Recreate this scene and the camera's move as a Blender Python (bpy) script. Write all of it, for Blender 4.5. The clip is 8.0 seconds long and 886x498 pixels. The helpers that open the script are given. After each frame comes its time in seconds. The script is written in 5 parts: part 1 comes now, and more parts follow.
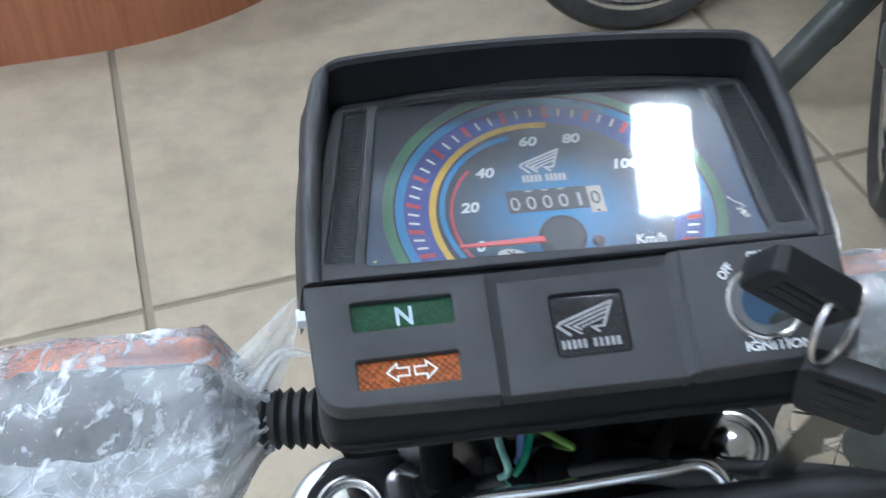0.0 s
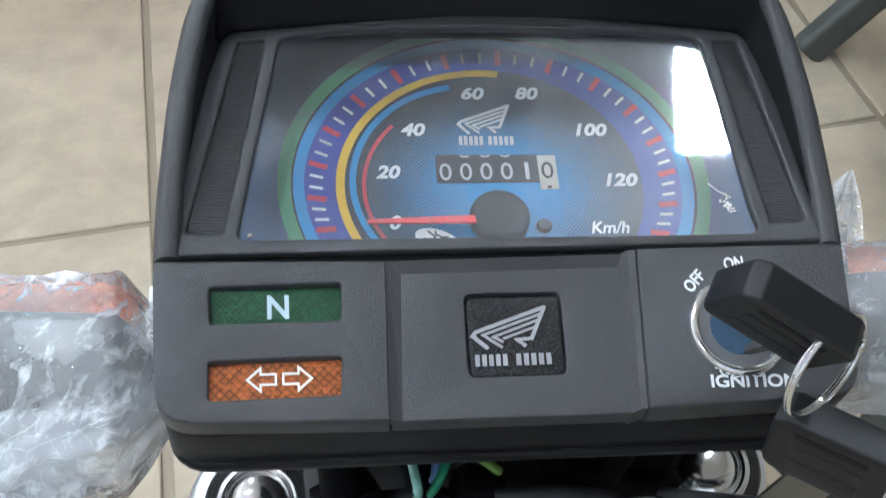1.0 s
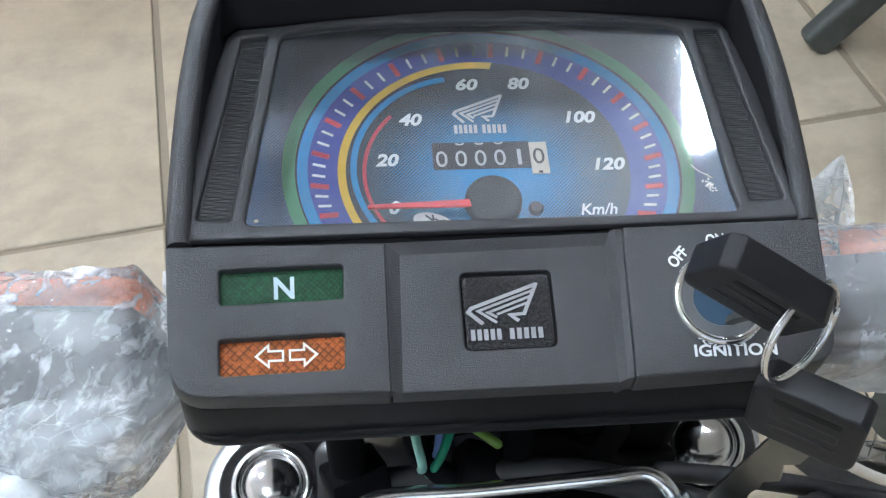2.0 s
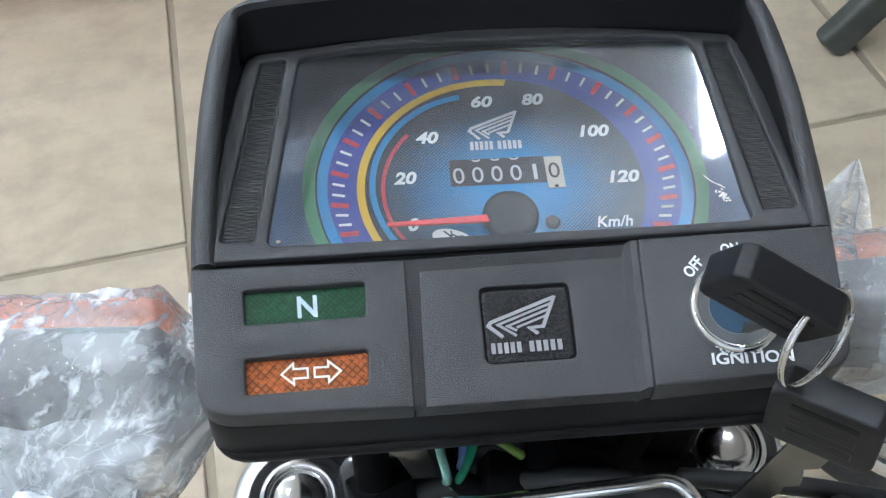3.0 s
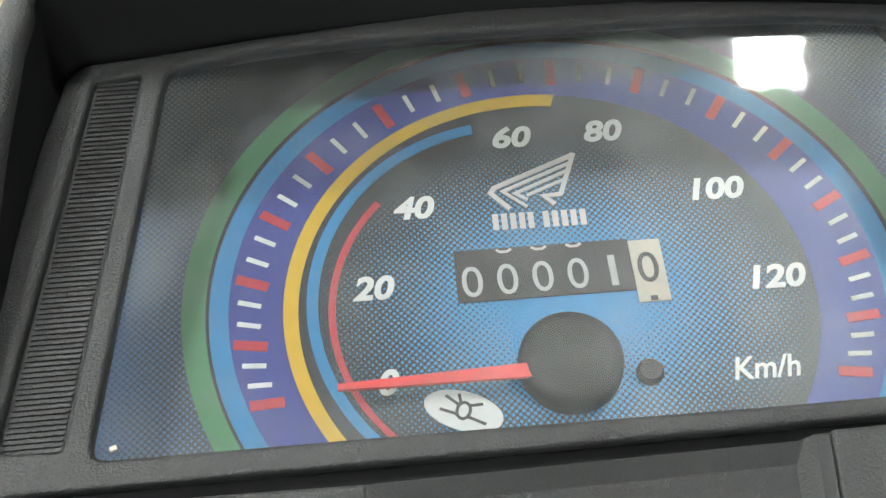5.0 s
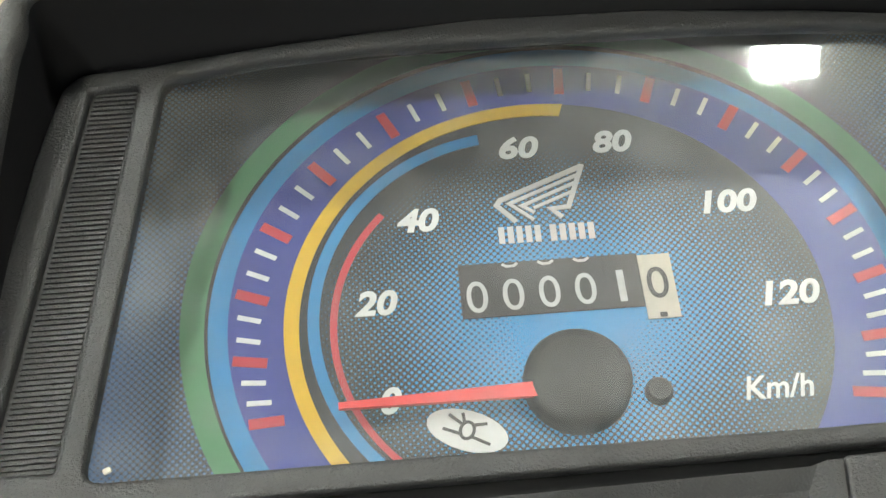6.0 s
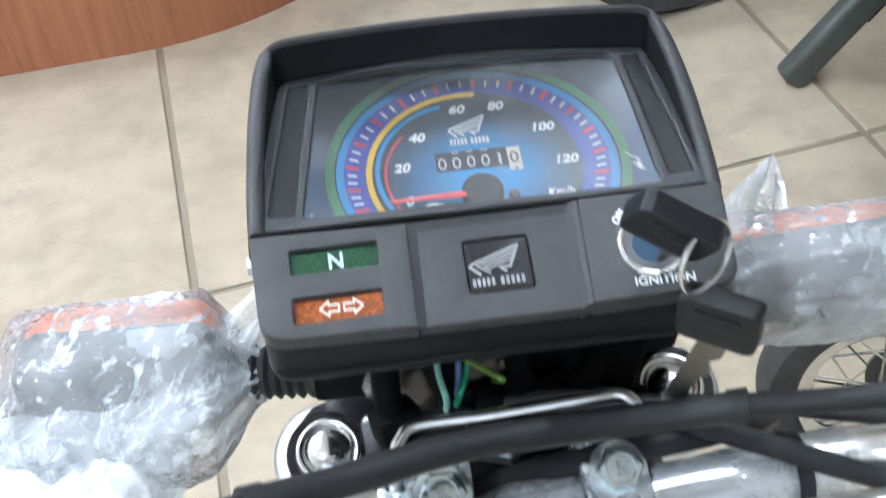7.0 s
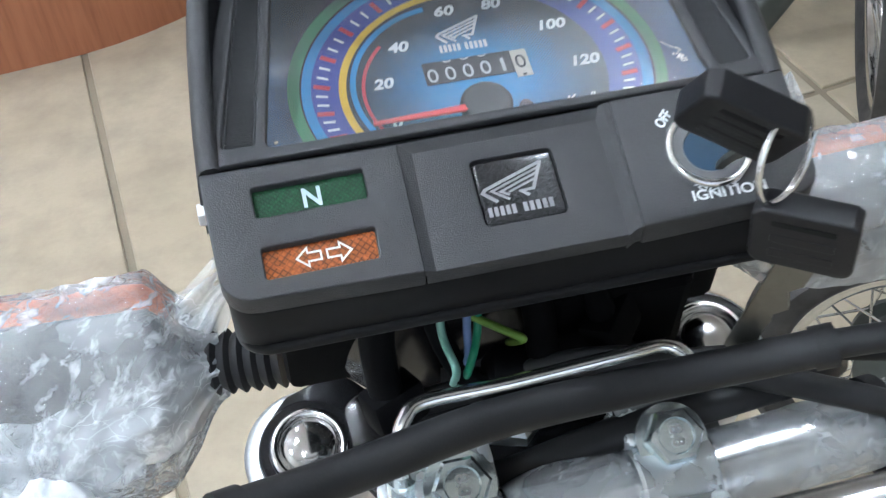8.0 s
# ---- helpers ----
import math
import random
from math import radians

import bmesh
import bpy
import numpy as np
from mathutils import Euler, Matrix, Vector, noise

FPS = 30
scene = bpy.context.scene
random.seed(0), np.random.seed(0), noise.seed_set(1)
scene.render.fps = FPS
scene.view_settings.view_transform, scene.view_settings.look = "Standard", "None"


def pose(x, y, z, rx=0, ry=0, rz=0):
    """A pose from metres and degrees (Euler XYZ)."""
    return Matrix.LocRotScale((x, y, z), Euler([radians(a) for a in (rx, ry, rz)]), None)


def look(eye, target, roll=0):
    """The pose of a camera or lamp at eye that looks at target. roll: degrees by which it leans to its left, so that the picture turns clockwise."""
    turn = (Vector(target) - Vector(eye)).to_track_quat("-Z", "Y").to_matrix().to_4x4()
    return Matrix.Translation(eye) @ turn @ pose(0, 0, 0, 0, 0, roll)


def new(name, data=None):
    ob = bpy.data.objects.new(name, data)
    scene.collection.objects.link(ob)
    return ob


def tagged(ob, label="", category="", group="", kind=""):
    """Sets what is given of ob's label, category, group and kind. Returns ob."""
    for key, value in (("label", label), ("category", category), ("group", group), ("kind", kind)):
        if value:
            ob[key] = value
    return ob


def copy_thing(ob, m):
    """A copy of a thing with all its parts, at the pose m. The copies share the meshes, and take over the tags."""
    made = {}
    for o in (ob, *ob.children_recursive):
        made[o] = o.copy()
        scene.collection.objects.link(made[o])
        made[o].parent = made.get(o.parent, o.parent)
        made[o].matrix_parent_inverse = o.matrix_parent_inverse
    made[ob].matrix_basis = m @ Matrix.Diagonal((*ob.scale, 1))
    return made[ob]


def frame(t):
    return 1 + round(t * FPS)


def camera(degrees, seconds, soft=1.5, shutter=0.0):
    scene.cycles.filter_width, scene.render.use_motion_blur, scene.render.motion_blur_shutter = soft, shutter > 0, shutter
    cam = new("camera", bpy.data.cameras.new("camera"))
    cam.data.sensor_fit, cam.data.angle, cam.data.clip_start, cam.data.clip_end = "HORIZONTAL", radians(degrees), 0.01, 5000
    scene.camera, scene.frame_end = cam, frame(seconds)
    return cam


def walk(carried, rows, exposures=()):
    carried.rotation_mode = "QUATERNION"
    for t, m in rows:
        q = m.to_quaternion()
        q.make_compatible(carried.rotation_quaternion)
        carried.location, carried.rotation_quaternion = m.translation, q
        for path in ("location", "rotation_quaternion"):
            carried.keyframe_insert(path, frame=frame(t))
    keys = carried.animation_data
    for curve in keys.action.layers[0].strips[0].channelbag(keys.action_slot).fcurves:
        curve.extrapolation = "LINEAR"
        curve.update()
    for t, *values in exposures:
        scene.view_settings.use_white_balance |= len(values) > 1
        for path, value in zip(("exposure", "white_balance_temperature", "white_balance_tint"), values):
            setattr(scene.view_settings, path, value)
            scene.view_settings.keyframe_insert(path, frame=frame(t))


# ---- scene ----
# ---------------------------------------------------------------- camera
EXPOSURES = [(0.0, 1.03, 5600, 12), (0.5, 0.92, 5950, 12), (1.0, 1.11, 5900, 12), (2.5, 1.14, 5900, 12), (3.5, 1.13, 5920, 11), (4.0, 1.12, 5950, 10), (4.5, 1.25, 6400, 7), (6.0, 1.5, 7350, 6), (6.5, 1.55, 6800, 10), (7.0, 1.58, 5850, 12), (7.5, 1.43, 5700, 12), (8.0, 1.25, 5900, 12)]
cam = camera(38.4, 8.0, soft=1.3, shutter=0.3)
PATH = [
    (0, -0.0748, -0.3045, 1.2817, 51.22, 3.65, -9.80),
    (0.2, -0.0722, -0.2625, 1.2636, 50.07, 3.42, -8.65),
    (0.35, -0.0641, -0.2410, 1.2546, 49.55, 2.52, -8.17),
    (0.5, -0.0536, -0.2324, 1.2494, 49.01, 2.21, -7.10),
    (1, -0.0343, -0.2424, 1.2423, 48.04, 1.41, -5.58),
    (1.2, -0.0345, -0.2434, 1.2361, 48.00, 1.22, -5.55),
    (2.3, -0.0309, -0.2606, 1.2535, 48.13, 3.25, -5.86),
    (2.5, -0.0312, -0.2590, 1.2538, 48.19, 3.58, -5.85),
    (3, -0.0312, -0.2611, 1.2544, 48.51, 4.23, -6.03),
    (3.5, -0.0277, -0.2617, 1.2571, 48.64, 4.92, -6.28),
    (4, -0.0271, -0.2243, 1.2335, 48.32, 5.41, -6.53),
    (4.2, -0.0223, -0.1887, 1.2163, 47.88, 5.48, -6.54),
    (4.5, -0.0210, -0.1523, 1.1935, 48.45, 5.65, -6.28),
    (4.7, -0.0206, -0.1373, 1.1797, 47.40, 5.61, -6.19),
    (5.8, -0.0185, -0.1190, 1.1737, 45.52, 5.43, -5.40),
    (6, -0.0181, -0.1210, 1.1752, 45.93, 5.76, -5.38),
    (6.2, -0.0172, -0.1373, 1.1876, 46.46, 6.18, -5.39),
    (6.3, -0.0171, -0.1562, 1.2051, 46.77, 6.09, -5.58),
    (6.5, -0.0267, -0.2114, 1.2518, 48.41, 4.98, -7.41),
    (6.6, -0.0295, -0.2438, 1.2736, 48.98, 5.04, -7.46),
    (6.8, -0.0351, -0.3119, 1.3050, 49.90, 5.93, -7.98),
    (7, -0.0388, -0.3604, 1.3018, 50.94, 6.44, -8.38),
    (7.2, -0.0416, -0.3842, 1.2884, 51.58, 6.87, -9.33),
    (7.5, -0.0497, -0.3720, 1.2708, 52.14, 8.95, -10.89),
    (7.7, -0.0537, -0.3399, 1.2592, 52.27, 9.72, -11.74),
    (7.8, -0.0540, -0.3280, 1.2560, 50.85, 8.75, -12.45),
    (8, -0.0545, -0.3021, 1.2349, 50.42, 7.99, -12.93),
]
walk(cam, [(t, pose(x, y, z, rx, ry, rz)) for t, x, y, z, rx, ry, rz in PATH], exposures=EXPOSURES)

# ---------------------------------------------------------------- world and light
ROOM_X0, ROOM_X1, ROOM_Y0, ROOM_Y1, ROOM_H = -3.6, 3.8, -4.2, 4.6, 3.0
world = bpy.data.worlds.new("shop_daylight")
scene.world = world
world.use_nodes = True
sky = world.node_tree.nodes.new("ShaderNodeTexSky")
sky.sky_type, sky.sun_disc, sky.sun_elevation, sky.sun_rotation = "NISHITA", False, radians(45), radians(200)
world.node_tree.links.new(sky.outputs[0], world.node_tree.nodes["Background"].inputs[0])
world.node_tree.nodes["Background"].inputs[1].default_value = 0.03


def area_light(name, m, sx, sy, power, color):
    data = bpy.data.lights.new(name, "AREA")
    data.shape, data.size, data.size_y, data.energy, data.color = "RECTANGLE", sx, sy, power, color
    ob = new(name, data)
    ob.matrix_world = m
    return ob


# assumed daylight from an unseen shop front behind the camera, for soft reflections
area_light("assumed_front_daylight", look((-0.4, ROOM_Y0 + 0.05, 1.45), (-0.4, 0.0, 1.2)), 4.2, 2.3, 16.0, (0.86, 0.94, 1.0))


# ---------------------------------------------------------------- materials
def mat(name, color, rough=0.5, metal=0.0, spec=0.5):
    m = bpy.data.materials.new(name)
    m.use_nodes = True
    b = m.node_tree.nodes["Principled BSDF"]
    b.inputs["Base Color"].default_value = (*color, 1)
    b.inputs["Roughness"].default_value = rough
    b.inputs["Metallic"].default_value = metal
    b.inputs["Specular IOR Level"].default_value = spec
    return m, m.node_tree, b


def node(tree, kind, **inputs):
    n = tree.nodes.new(kind)
    for key, value in inputs.items():
        n.inputs[key.replace("_", " ")].default_value = value
    return n


def ramp(tree, source, stops):
    n = tree.nodes.new("ShaderNodeValToRGB")
    while len(n.color_ramp.elements) < len(stops):
        n.color_ramp.elements.new(0.5)
    for e, (p, c) in zip(n.color_ramp.elements, stops):
        e.position, e.color = p, (*c, 1)
    tree.links.new(source, n.inputs[0])
    return n.outputs[0]


def noise_of(tree, scale, detail=4.0, rough=0.55, coord="Object", stretch=(1, 1, 1)):
    co = tree.nodes.new("ShaderNodeTexCoord")
    mp = tree.nodes.new("ShaderNodeMapping")
    mp.inputs["Scale"].default_value = stretch
    tree.links.new(co.outputs[coord], mp.inputs["Vector"])
    n = node(tree, "ShaderNodeTexNoise", Scale=scale, Detail=detail, Roughness=rough)
    tree.links.new(mp.outputs[0], n.inputs["Vector"])
    return n.outputs["Fac"]


def math_of(tree, op, a, b=0.0, c=0.0):
    n = tree.nodes.new("ShaderNodeMath")
    n.operation = op
    for i, v in enumerate((a, b, c)):
        if isinstance(v, (int, float)):
            n.inputs[i].default_value = v
        else:
            tree.links.new(v, n.inputs[i])
    return n.outputs[0]


def mix_of(tree, fac, a, b):
    n = tree.nodes.new("ShaderNodeMix")
    n.data_type = "RGBA"
    for i, v in ((0, fac), (6, a), (7, b)):
        if isinstance(v, (int, float)):
            n.inputs[i].default_value = v
        elif isinstance(v, tuple):
            n.inputs[i].default_value = (*v, 1)
        else:
            tree.links.new(v, n.inputs[i])
    return n.outputs[2]


def bump_of(tree, b, height, strength, distance):
    n = node(tree, "ShaderNodeBump", Strength=strength, Distance=distance)
    tree.links.new(height, n.inputs["Height"])
    tree.links.new(n.outputs[0], b.inputs["Normal"])


def grained_plastic(name, color, rough, grain=2600.0, strength=0.6, dust=0.04):
    """Moulded plastic with a fine leather grain, some dust and wear."""
    m, t, b = mat(name, color, rough)
    big = noise_of(t, 22.0, 5.0, 0.65)
    lift = ramp(t, big, [(0.35, color), (0.75, tuple(c + dust for c in color))])
    t.links.new(lift, b.inputs["Base Color"])
    t.links.new(math_of(t, "MULTIPLY_ADD", noise_of(t, 60.0), 0.25, rough - 0.12), b.inputs["Roughness"])
    bump_of(t, b, noise_of(t, grain, 2.0), strength, 0.0004)
    return m


def chrome(name, color=(0.78, 0.79, 0.8), rough=0.08, grime=0.12):
    m, t, b = mat(name, color, rough, 1.0)
    spots = noise_of(t, 90.0, 6.0, 0.7)
    t.links.new(math_of(t, "MULTIPLY_ADD", spots, grime, rough - 0.03), b.inputs["Roughness"])
    t.links.new(ramp(t, spots, [(0.3, tuple(c * 0.82 for c in color)), (0.6, color)]), b.inputs["Base Color"])
    return m


M_BLACK = grained_plastic("black_grained_plastic", (0.02, 0.0205, 0.0225), 0.5, 2800.0, 0.5, dust=0.018)
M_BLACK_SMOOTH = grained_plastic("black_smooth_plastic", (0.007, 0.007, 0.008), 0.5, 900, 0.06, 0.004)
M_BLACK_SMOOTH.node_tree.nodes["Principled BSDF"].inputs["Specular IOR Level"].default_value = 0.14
M_KEY = grained_plastic("black_key_plastic", (0.006, 0.006, 0.0075), 0.45, 2600, 0.25, 0.004)
M_KEY.node_tree.nodes["Principled BSDF"].inputs["Specular IOR Level"].default_value = 0.35
M_SIGNAL = grained_plastic("dark_grey_signal_plastic", (0.05, 0.052, 0.056), 0.4, 900, 0.08, 0.02)
M_RUBBER = grained_plastic("black_rubber", (0.012, 0.012, 0.013), 0.55, 1500, 0.15, 0.01)
M_RUBBER.node_tree.nodes["Principled BSDF"].inputs["Specular IOR Level"].default_value = 0.3
M_GLOSS_BLACK = grained_plastic("gloss_black_paint", (0.008, 0.008, 0.009), 0.18, 500, 0.03, 0.006)
M_CHROME = chrome("polished_chrome")
M_ZINC = chrome("zinc_plated_steel", (0.72, 0.76, 0.78), 0.26, 0.2)
M_SILVER_PAINT = chrome("silver_paint", (0.7, 0.72, 0.74), 0.42, 0.15)
M_CAP = chrome("satin_cap_chrome", (0.86, 0.87, 0.88), 0.15, 0.06)
M_BAR = chrome("worn_bar_chrome", (0.86, 0.87, 0.88), 0.24, 0.05)
M_ALLOY = grained_plastic("cast_alloy_lacquer", (0.56, 0.6, 0.62), 0.26, 700, 0.12, 0.06)
M_ALLOY.node_tree.nodes["Principled BSDF"].inputs["Metallic"].default_value = 0.7
M_BOLT = grained_plastic("zinc_plated_bolt", (0.74, 0.84, 0.87), 0.14, 500, 0.1, 0.08)
M_BOLT.node_tree.nodes["Principled BSDF"].inputs["Metallic"].default_value = 0.9
M_LOCK_PLATE = grained_plastic("dark_lock_plate", (0.07, 0.072, 0.075), 0.4, 900, 0.1, 0.01)
# Near-black for parts below the instruments: the shade there is in the colour.
M_UNDER_SHADE = grained_plastic("shade_darkened_black_plastic", (0.004, 0.004, 0.0045), 0.8, 900, 0.1, 0.002)
M_UNDER_SHADE.node_tree.nodes["Principled BSDF"].inputs["Specular IOR Level"].default_value = 0.05
M_BRACE = chrome("dull_brace_chrome", (0.68, 0.69, 0.71), 0.22, 0.03)
M_BRASS = chrome("key_steel", (0.2, 0.195, 0.175), 0.35, 0.2)


def flat_print(name, color, rough=0.45):
    m, t, b = mat(name, color, rough)
    n = noise_of(t, 400.0, 3.0)
    t.links.new(ramp(t, n, [(0.3, tuple(c * 0.9 for c in color)), (0.7, color)]), b.inputs["Base Color"])
    return m


M_WHITE = flat_print("white_ink", (0.72, 0.74, 0.75))
M_PALE_BLUE = flat_print("pale_blue_ink", (0.48, 0.57, 0.66))
M_SILVER = flat_print("silver_foil_ink", (0.55, 0.55, 0.56), 0.3)
M_BADGE = flat_print("badge_foil", (0.24, 0.24, 0.25), 0.5)
M_RED = flat_print("red_ink", (0.55, 0.05, 0.07))
M_YELLOW = flat_print("yellow_ink", (0.75, 0.47, 0.04))
M_GREEN_RING = flat_print("green_ink", (0.075, 0.25, 0.125))
M_BLUE_RING = flat_print("light_blue_ink", (0.03, 0.25, 0.55))
M_VIOLET = flat_print("violet_blue_ink", (0.055, 0.075, 0.32))
M_DARK_INK = flat_print("charcoal_ink", (0.02, 0.021, 0.024))
M_NEEDLE = flat_print("needle_red", (0.85, 0.07, 0.07), 0.4)
M_IVORY = flat_print("ivory_drum", (0.52, 0.5, 0.43))
M_DIGIT = flat_print("pale_grey_digit", (0.48, 0.5, 0.52))


M_HUB = grained_plastic("dusty_hub_plastic", (0.03, 0.03, 0.031), 0.55, 900, 0.1, 0.03)


def glitter_badge():
    """Black lacquer with fine metal flakes under it."""
    m, t, b = mat("flaked_black_lacquer", (0.01, 0.01, 0.011), 0.16)
    co = t.nodes.new("ShaderNodeTexCoord")
    vor = node(t, "ShaderNodeTexVoronoi", Scale=6500.0)
    t.links.new(co.outputs["Object"], vor.inputs["Vector"])
    cell = t.nodes.new("ShaderNodeSeparateColor")
    t.links.new(vor.outputs["Color"], cell.inputs[0])
    t.links.new(ramp(t, cell.outputs[0], [(0.6, (0.011, 0.011, 0.012)), (1.0, (0.06, 0.06, 0.063))]), b.inputs["Base Color"])
    return m


M_BADGE_FACE = glitter_badge()


def halftone_dial():
    """Charcoal dial with a printed half-tone of blue dots that swell to solid blue round the needle."""
    m, t, b = mat("halftone_dial_print", (0.03, 0.03, 0.03), 0.45)
    co = t.nodes.new("ShaderNodeTexCoord")
    sep = t.nodes.new("ShaderNodeSeparateXYZ")
    t.links.new(co.outputs["Object"], sep.inputs[0])
    x, y = sep.outputs[0], sep.outputs[1]
    pitch = 1400.0
    u = math_of(t, "MULTIPLY", math_of(t, "ADD", x, y), pitch * 0.7071)
    v = math_of(t, "MULTIPLY", math_of(t, "SUBTRACT", x, y), pitch * 0.7071)
    du = math_of(t, "SUBTRACT", math_of(t, "FRACT", u), 0.5)
    dv = math_of(t, "SUBTRACT", math_of(t, "FRACT", v), 0.5)
    r = math_of(t, "SQRT", math_of(t, "ADD", math_of(t, "MULTIPLY", du, du), math_of(t, "MULTIPLY", dv, dv)))
    # swelling of the dots: strong in the middle under the counter, gone towards the rings
    dx = math_of(t, "MULTIPLY", math_of(t, "ADD", x, 0.0015), 30.0)
    dy = math_of(t, "MULTIPLY", math_of(t, "ADD", y, 0.004), 38.0)
    d = math_of(t, "SQRT", math_of(t, "ADD", math_of(t, "MULTIPLY", dx, dx), math_of(t, "MULTIPLY", dy, dy)))
    swell = math_of(t, "SUBTRACT", 0.82, math_of(t, "MULTIPLY", d, 0.62))
    dot = math_of(t, "MULTIPLY", math_of(t, "SUBTRACT", swell, r), 9.0)
    n = t.nodes.new("ShaderNodeClamp")
    t.links.new(dot, n.inputs[0])
    t.links.new(mix_of(t, n.outputs[0], (0.028, 0.029, 0.033), (0.02, 0.25, 0.55)), b.inputs["Base Color"])
    return m


def corner_halftone():
    m, t, b = mat("dark_blue_halftone_print", (0.03, 0.04, 0.07), 0.45)
    co = t.nodes.new("ShaderNodeTexCoord")
    sep = t.nodes.new("ShaderNodeSeparateXYZ")
    t.links.new(co.outputs["Object"], sep.inputs[0])
    x, y = sep.outputs[0], sep.outputs[1]
    u = math_of(t, "MULTIPLY", math_of(t, "ADD", x, y), 990.0)
    v = math_of(t, "MULTIPLY", math_of(t, "SUBTRACT", x, y), 990.0)
    du = math_of(t, "SUBTRACT", math_of(t, "FRACT", u), 0.5)
    dv = math_of(t, "SUBTRACT", math_of(t, "FRACT", v), 0.5)
    r = math_of(t, "SQRT", math_of(t, "ADD", math_of(t, "MULTIPLY", du, du), math_of(t, "MULTIPLY", dv, dv)))
    side = math_of(t, "ABSOLUTE", math_of(t, "ADD", x, 0.0025))
    swell = math_of(t, "MULTIPLY", math_of(t, "SUBTRACT", side, 0.034), 22.0)
    n = t.nodes.new("ShaderNodeClamp")
    t.links.new(math_of(t, "MULTIPLY", math_of(t, "SUBTRACT", swell, r), 5.0), n.inputs[0])
    t.links.new(mix_of(t, n.outputs[0], (0.05, 0.055, 0.068), (0.07, 0.17, 0.36)), b.inputs["Base Color"])
    return m


M_DIAL = halftone_dial()
M_DIAL_CORNER = corner_halftone()


def clear_pane(name, tint=(1, 1, 1), haze=0.03, rough=0.02, ior=1.5):
    """A clear sheet: see-through with a Fresnel gloss, a faint haze of dust and hairline scratches."""
    m = bpy.data.materials.new(name)
    m.use_nodes = True
    t = m.node_tree
    t.nodes.remove(t.nodes["Principled BSDF"])
    out = t.nodes["Material Output"]
    clear = node(t, "ShaderNodeBsdfTransparent", Color=(*tint, 1))
    gloss = node(t, "ShaderNodeBsdfGlossy", Roughness=rough)
    soft = node(t, "ShaderNodeBsdfGlossy", Roughness=0.32)
    dust = node(t, "ShaderNodeBsdfDiffuse", Color=(0.6, 0.62, 0.64, 1))
    fres = node(t, "ShaderNodeFresnel", IOR=ior)
    a = t.nodes.new("ShaderNodeMixShader")
    t.links.new(math_of(t, "MULTIPLY", fres.outputs[0], 0.9), a.inputs[0])
    t.links.new(clear.outputs[0], a.inputs[1])
    t.links.new(gloss.outputs[0], a.inputs[2])
    b = t.nodes.new("ShaderNodeMixShader")
    smear = noise_of(t, 70.0, 6.0, 0.7, stretch=(1, 2.5, 1))
    co = t.nodes.new("ShaderNodeTexCoord")
    turn = t.nodes.new("ShaderNodeMapping")
    turn.inputs["Rotation"].default_value = (0, 0, 0.7)
    turn.inputs["Scale"].default_value = (0.06, 1.0, 1.0)
    hair = node(t, "ShaderNodeTexNoise", Scale=420.0, Detail=2.0)
    t.links.new(co.outputs["Object"], turn.inputs["Vector"])
    t.links.new(turn.outputs[0], hair.inputs["Vector"])
    lines = ramp(t, hair.outputs["Fac"], [(0.69, (0, 0, 0)), (0.72, (1, 1, 1))])
    t.links.new(math_of(t, "ADD", math_of(t, "MULTIPLY", smear, haze), math_of(t, "MULTIPLY", lines, haze * 0.8)), b.inputs[0])
    t.links.new(a.outputs[0], b.inputs[1])
    t.links.new(soft.outputs[0], b.inputs[2])
    c = t.nodes.new("ShaderNodeMixShader")
    patch = ramp(t, noise_of(t, 95.0, 6.0, 0.7), [(0.45, (0, 0, 0)), (0.75, (1, 1, 1))])
    smudge = ramp(t, noise_of(t, 38.0, 5.0, 0.6, stretch=(1.0, 0.6, 1.0)), [(0.52, (0, 0, 0)), (0.7, (1, 1, 1))])
    film = math_of(t, "MULTIPLY_ADD", smudge, haze * 3.0, math_of(t, "MULTIPLY_ADD", patch, haze * 4.0, 0.03))
    t.links.new(film, c.inputs[0])
    t.links.new(b.outputs[0], c.inputs[1])
    t.links.new(dust.outputs[0], c.inputs[2])
    t.links.new(c.outputs[0], out.inputs["Surface"])
    return m


M_PANE = clear_pane("clear_dial_cover", haze=0.03, rough=0.035)


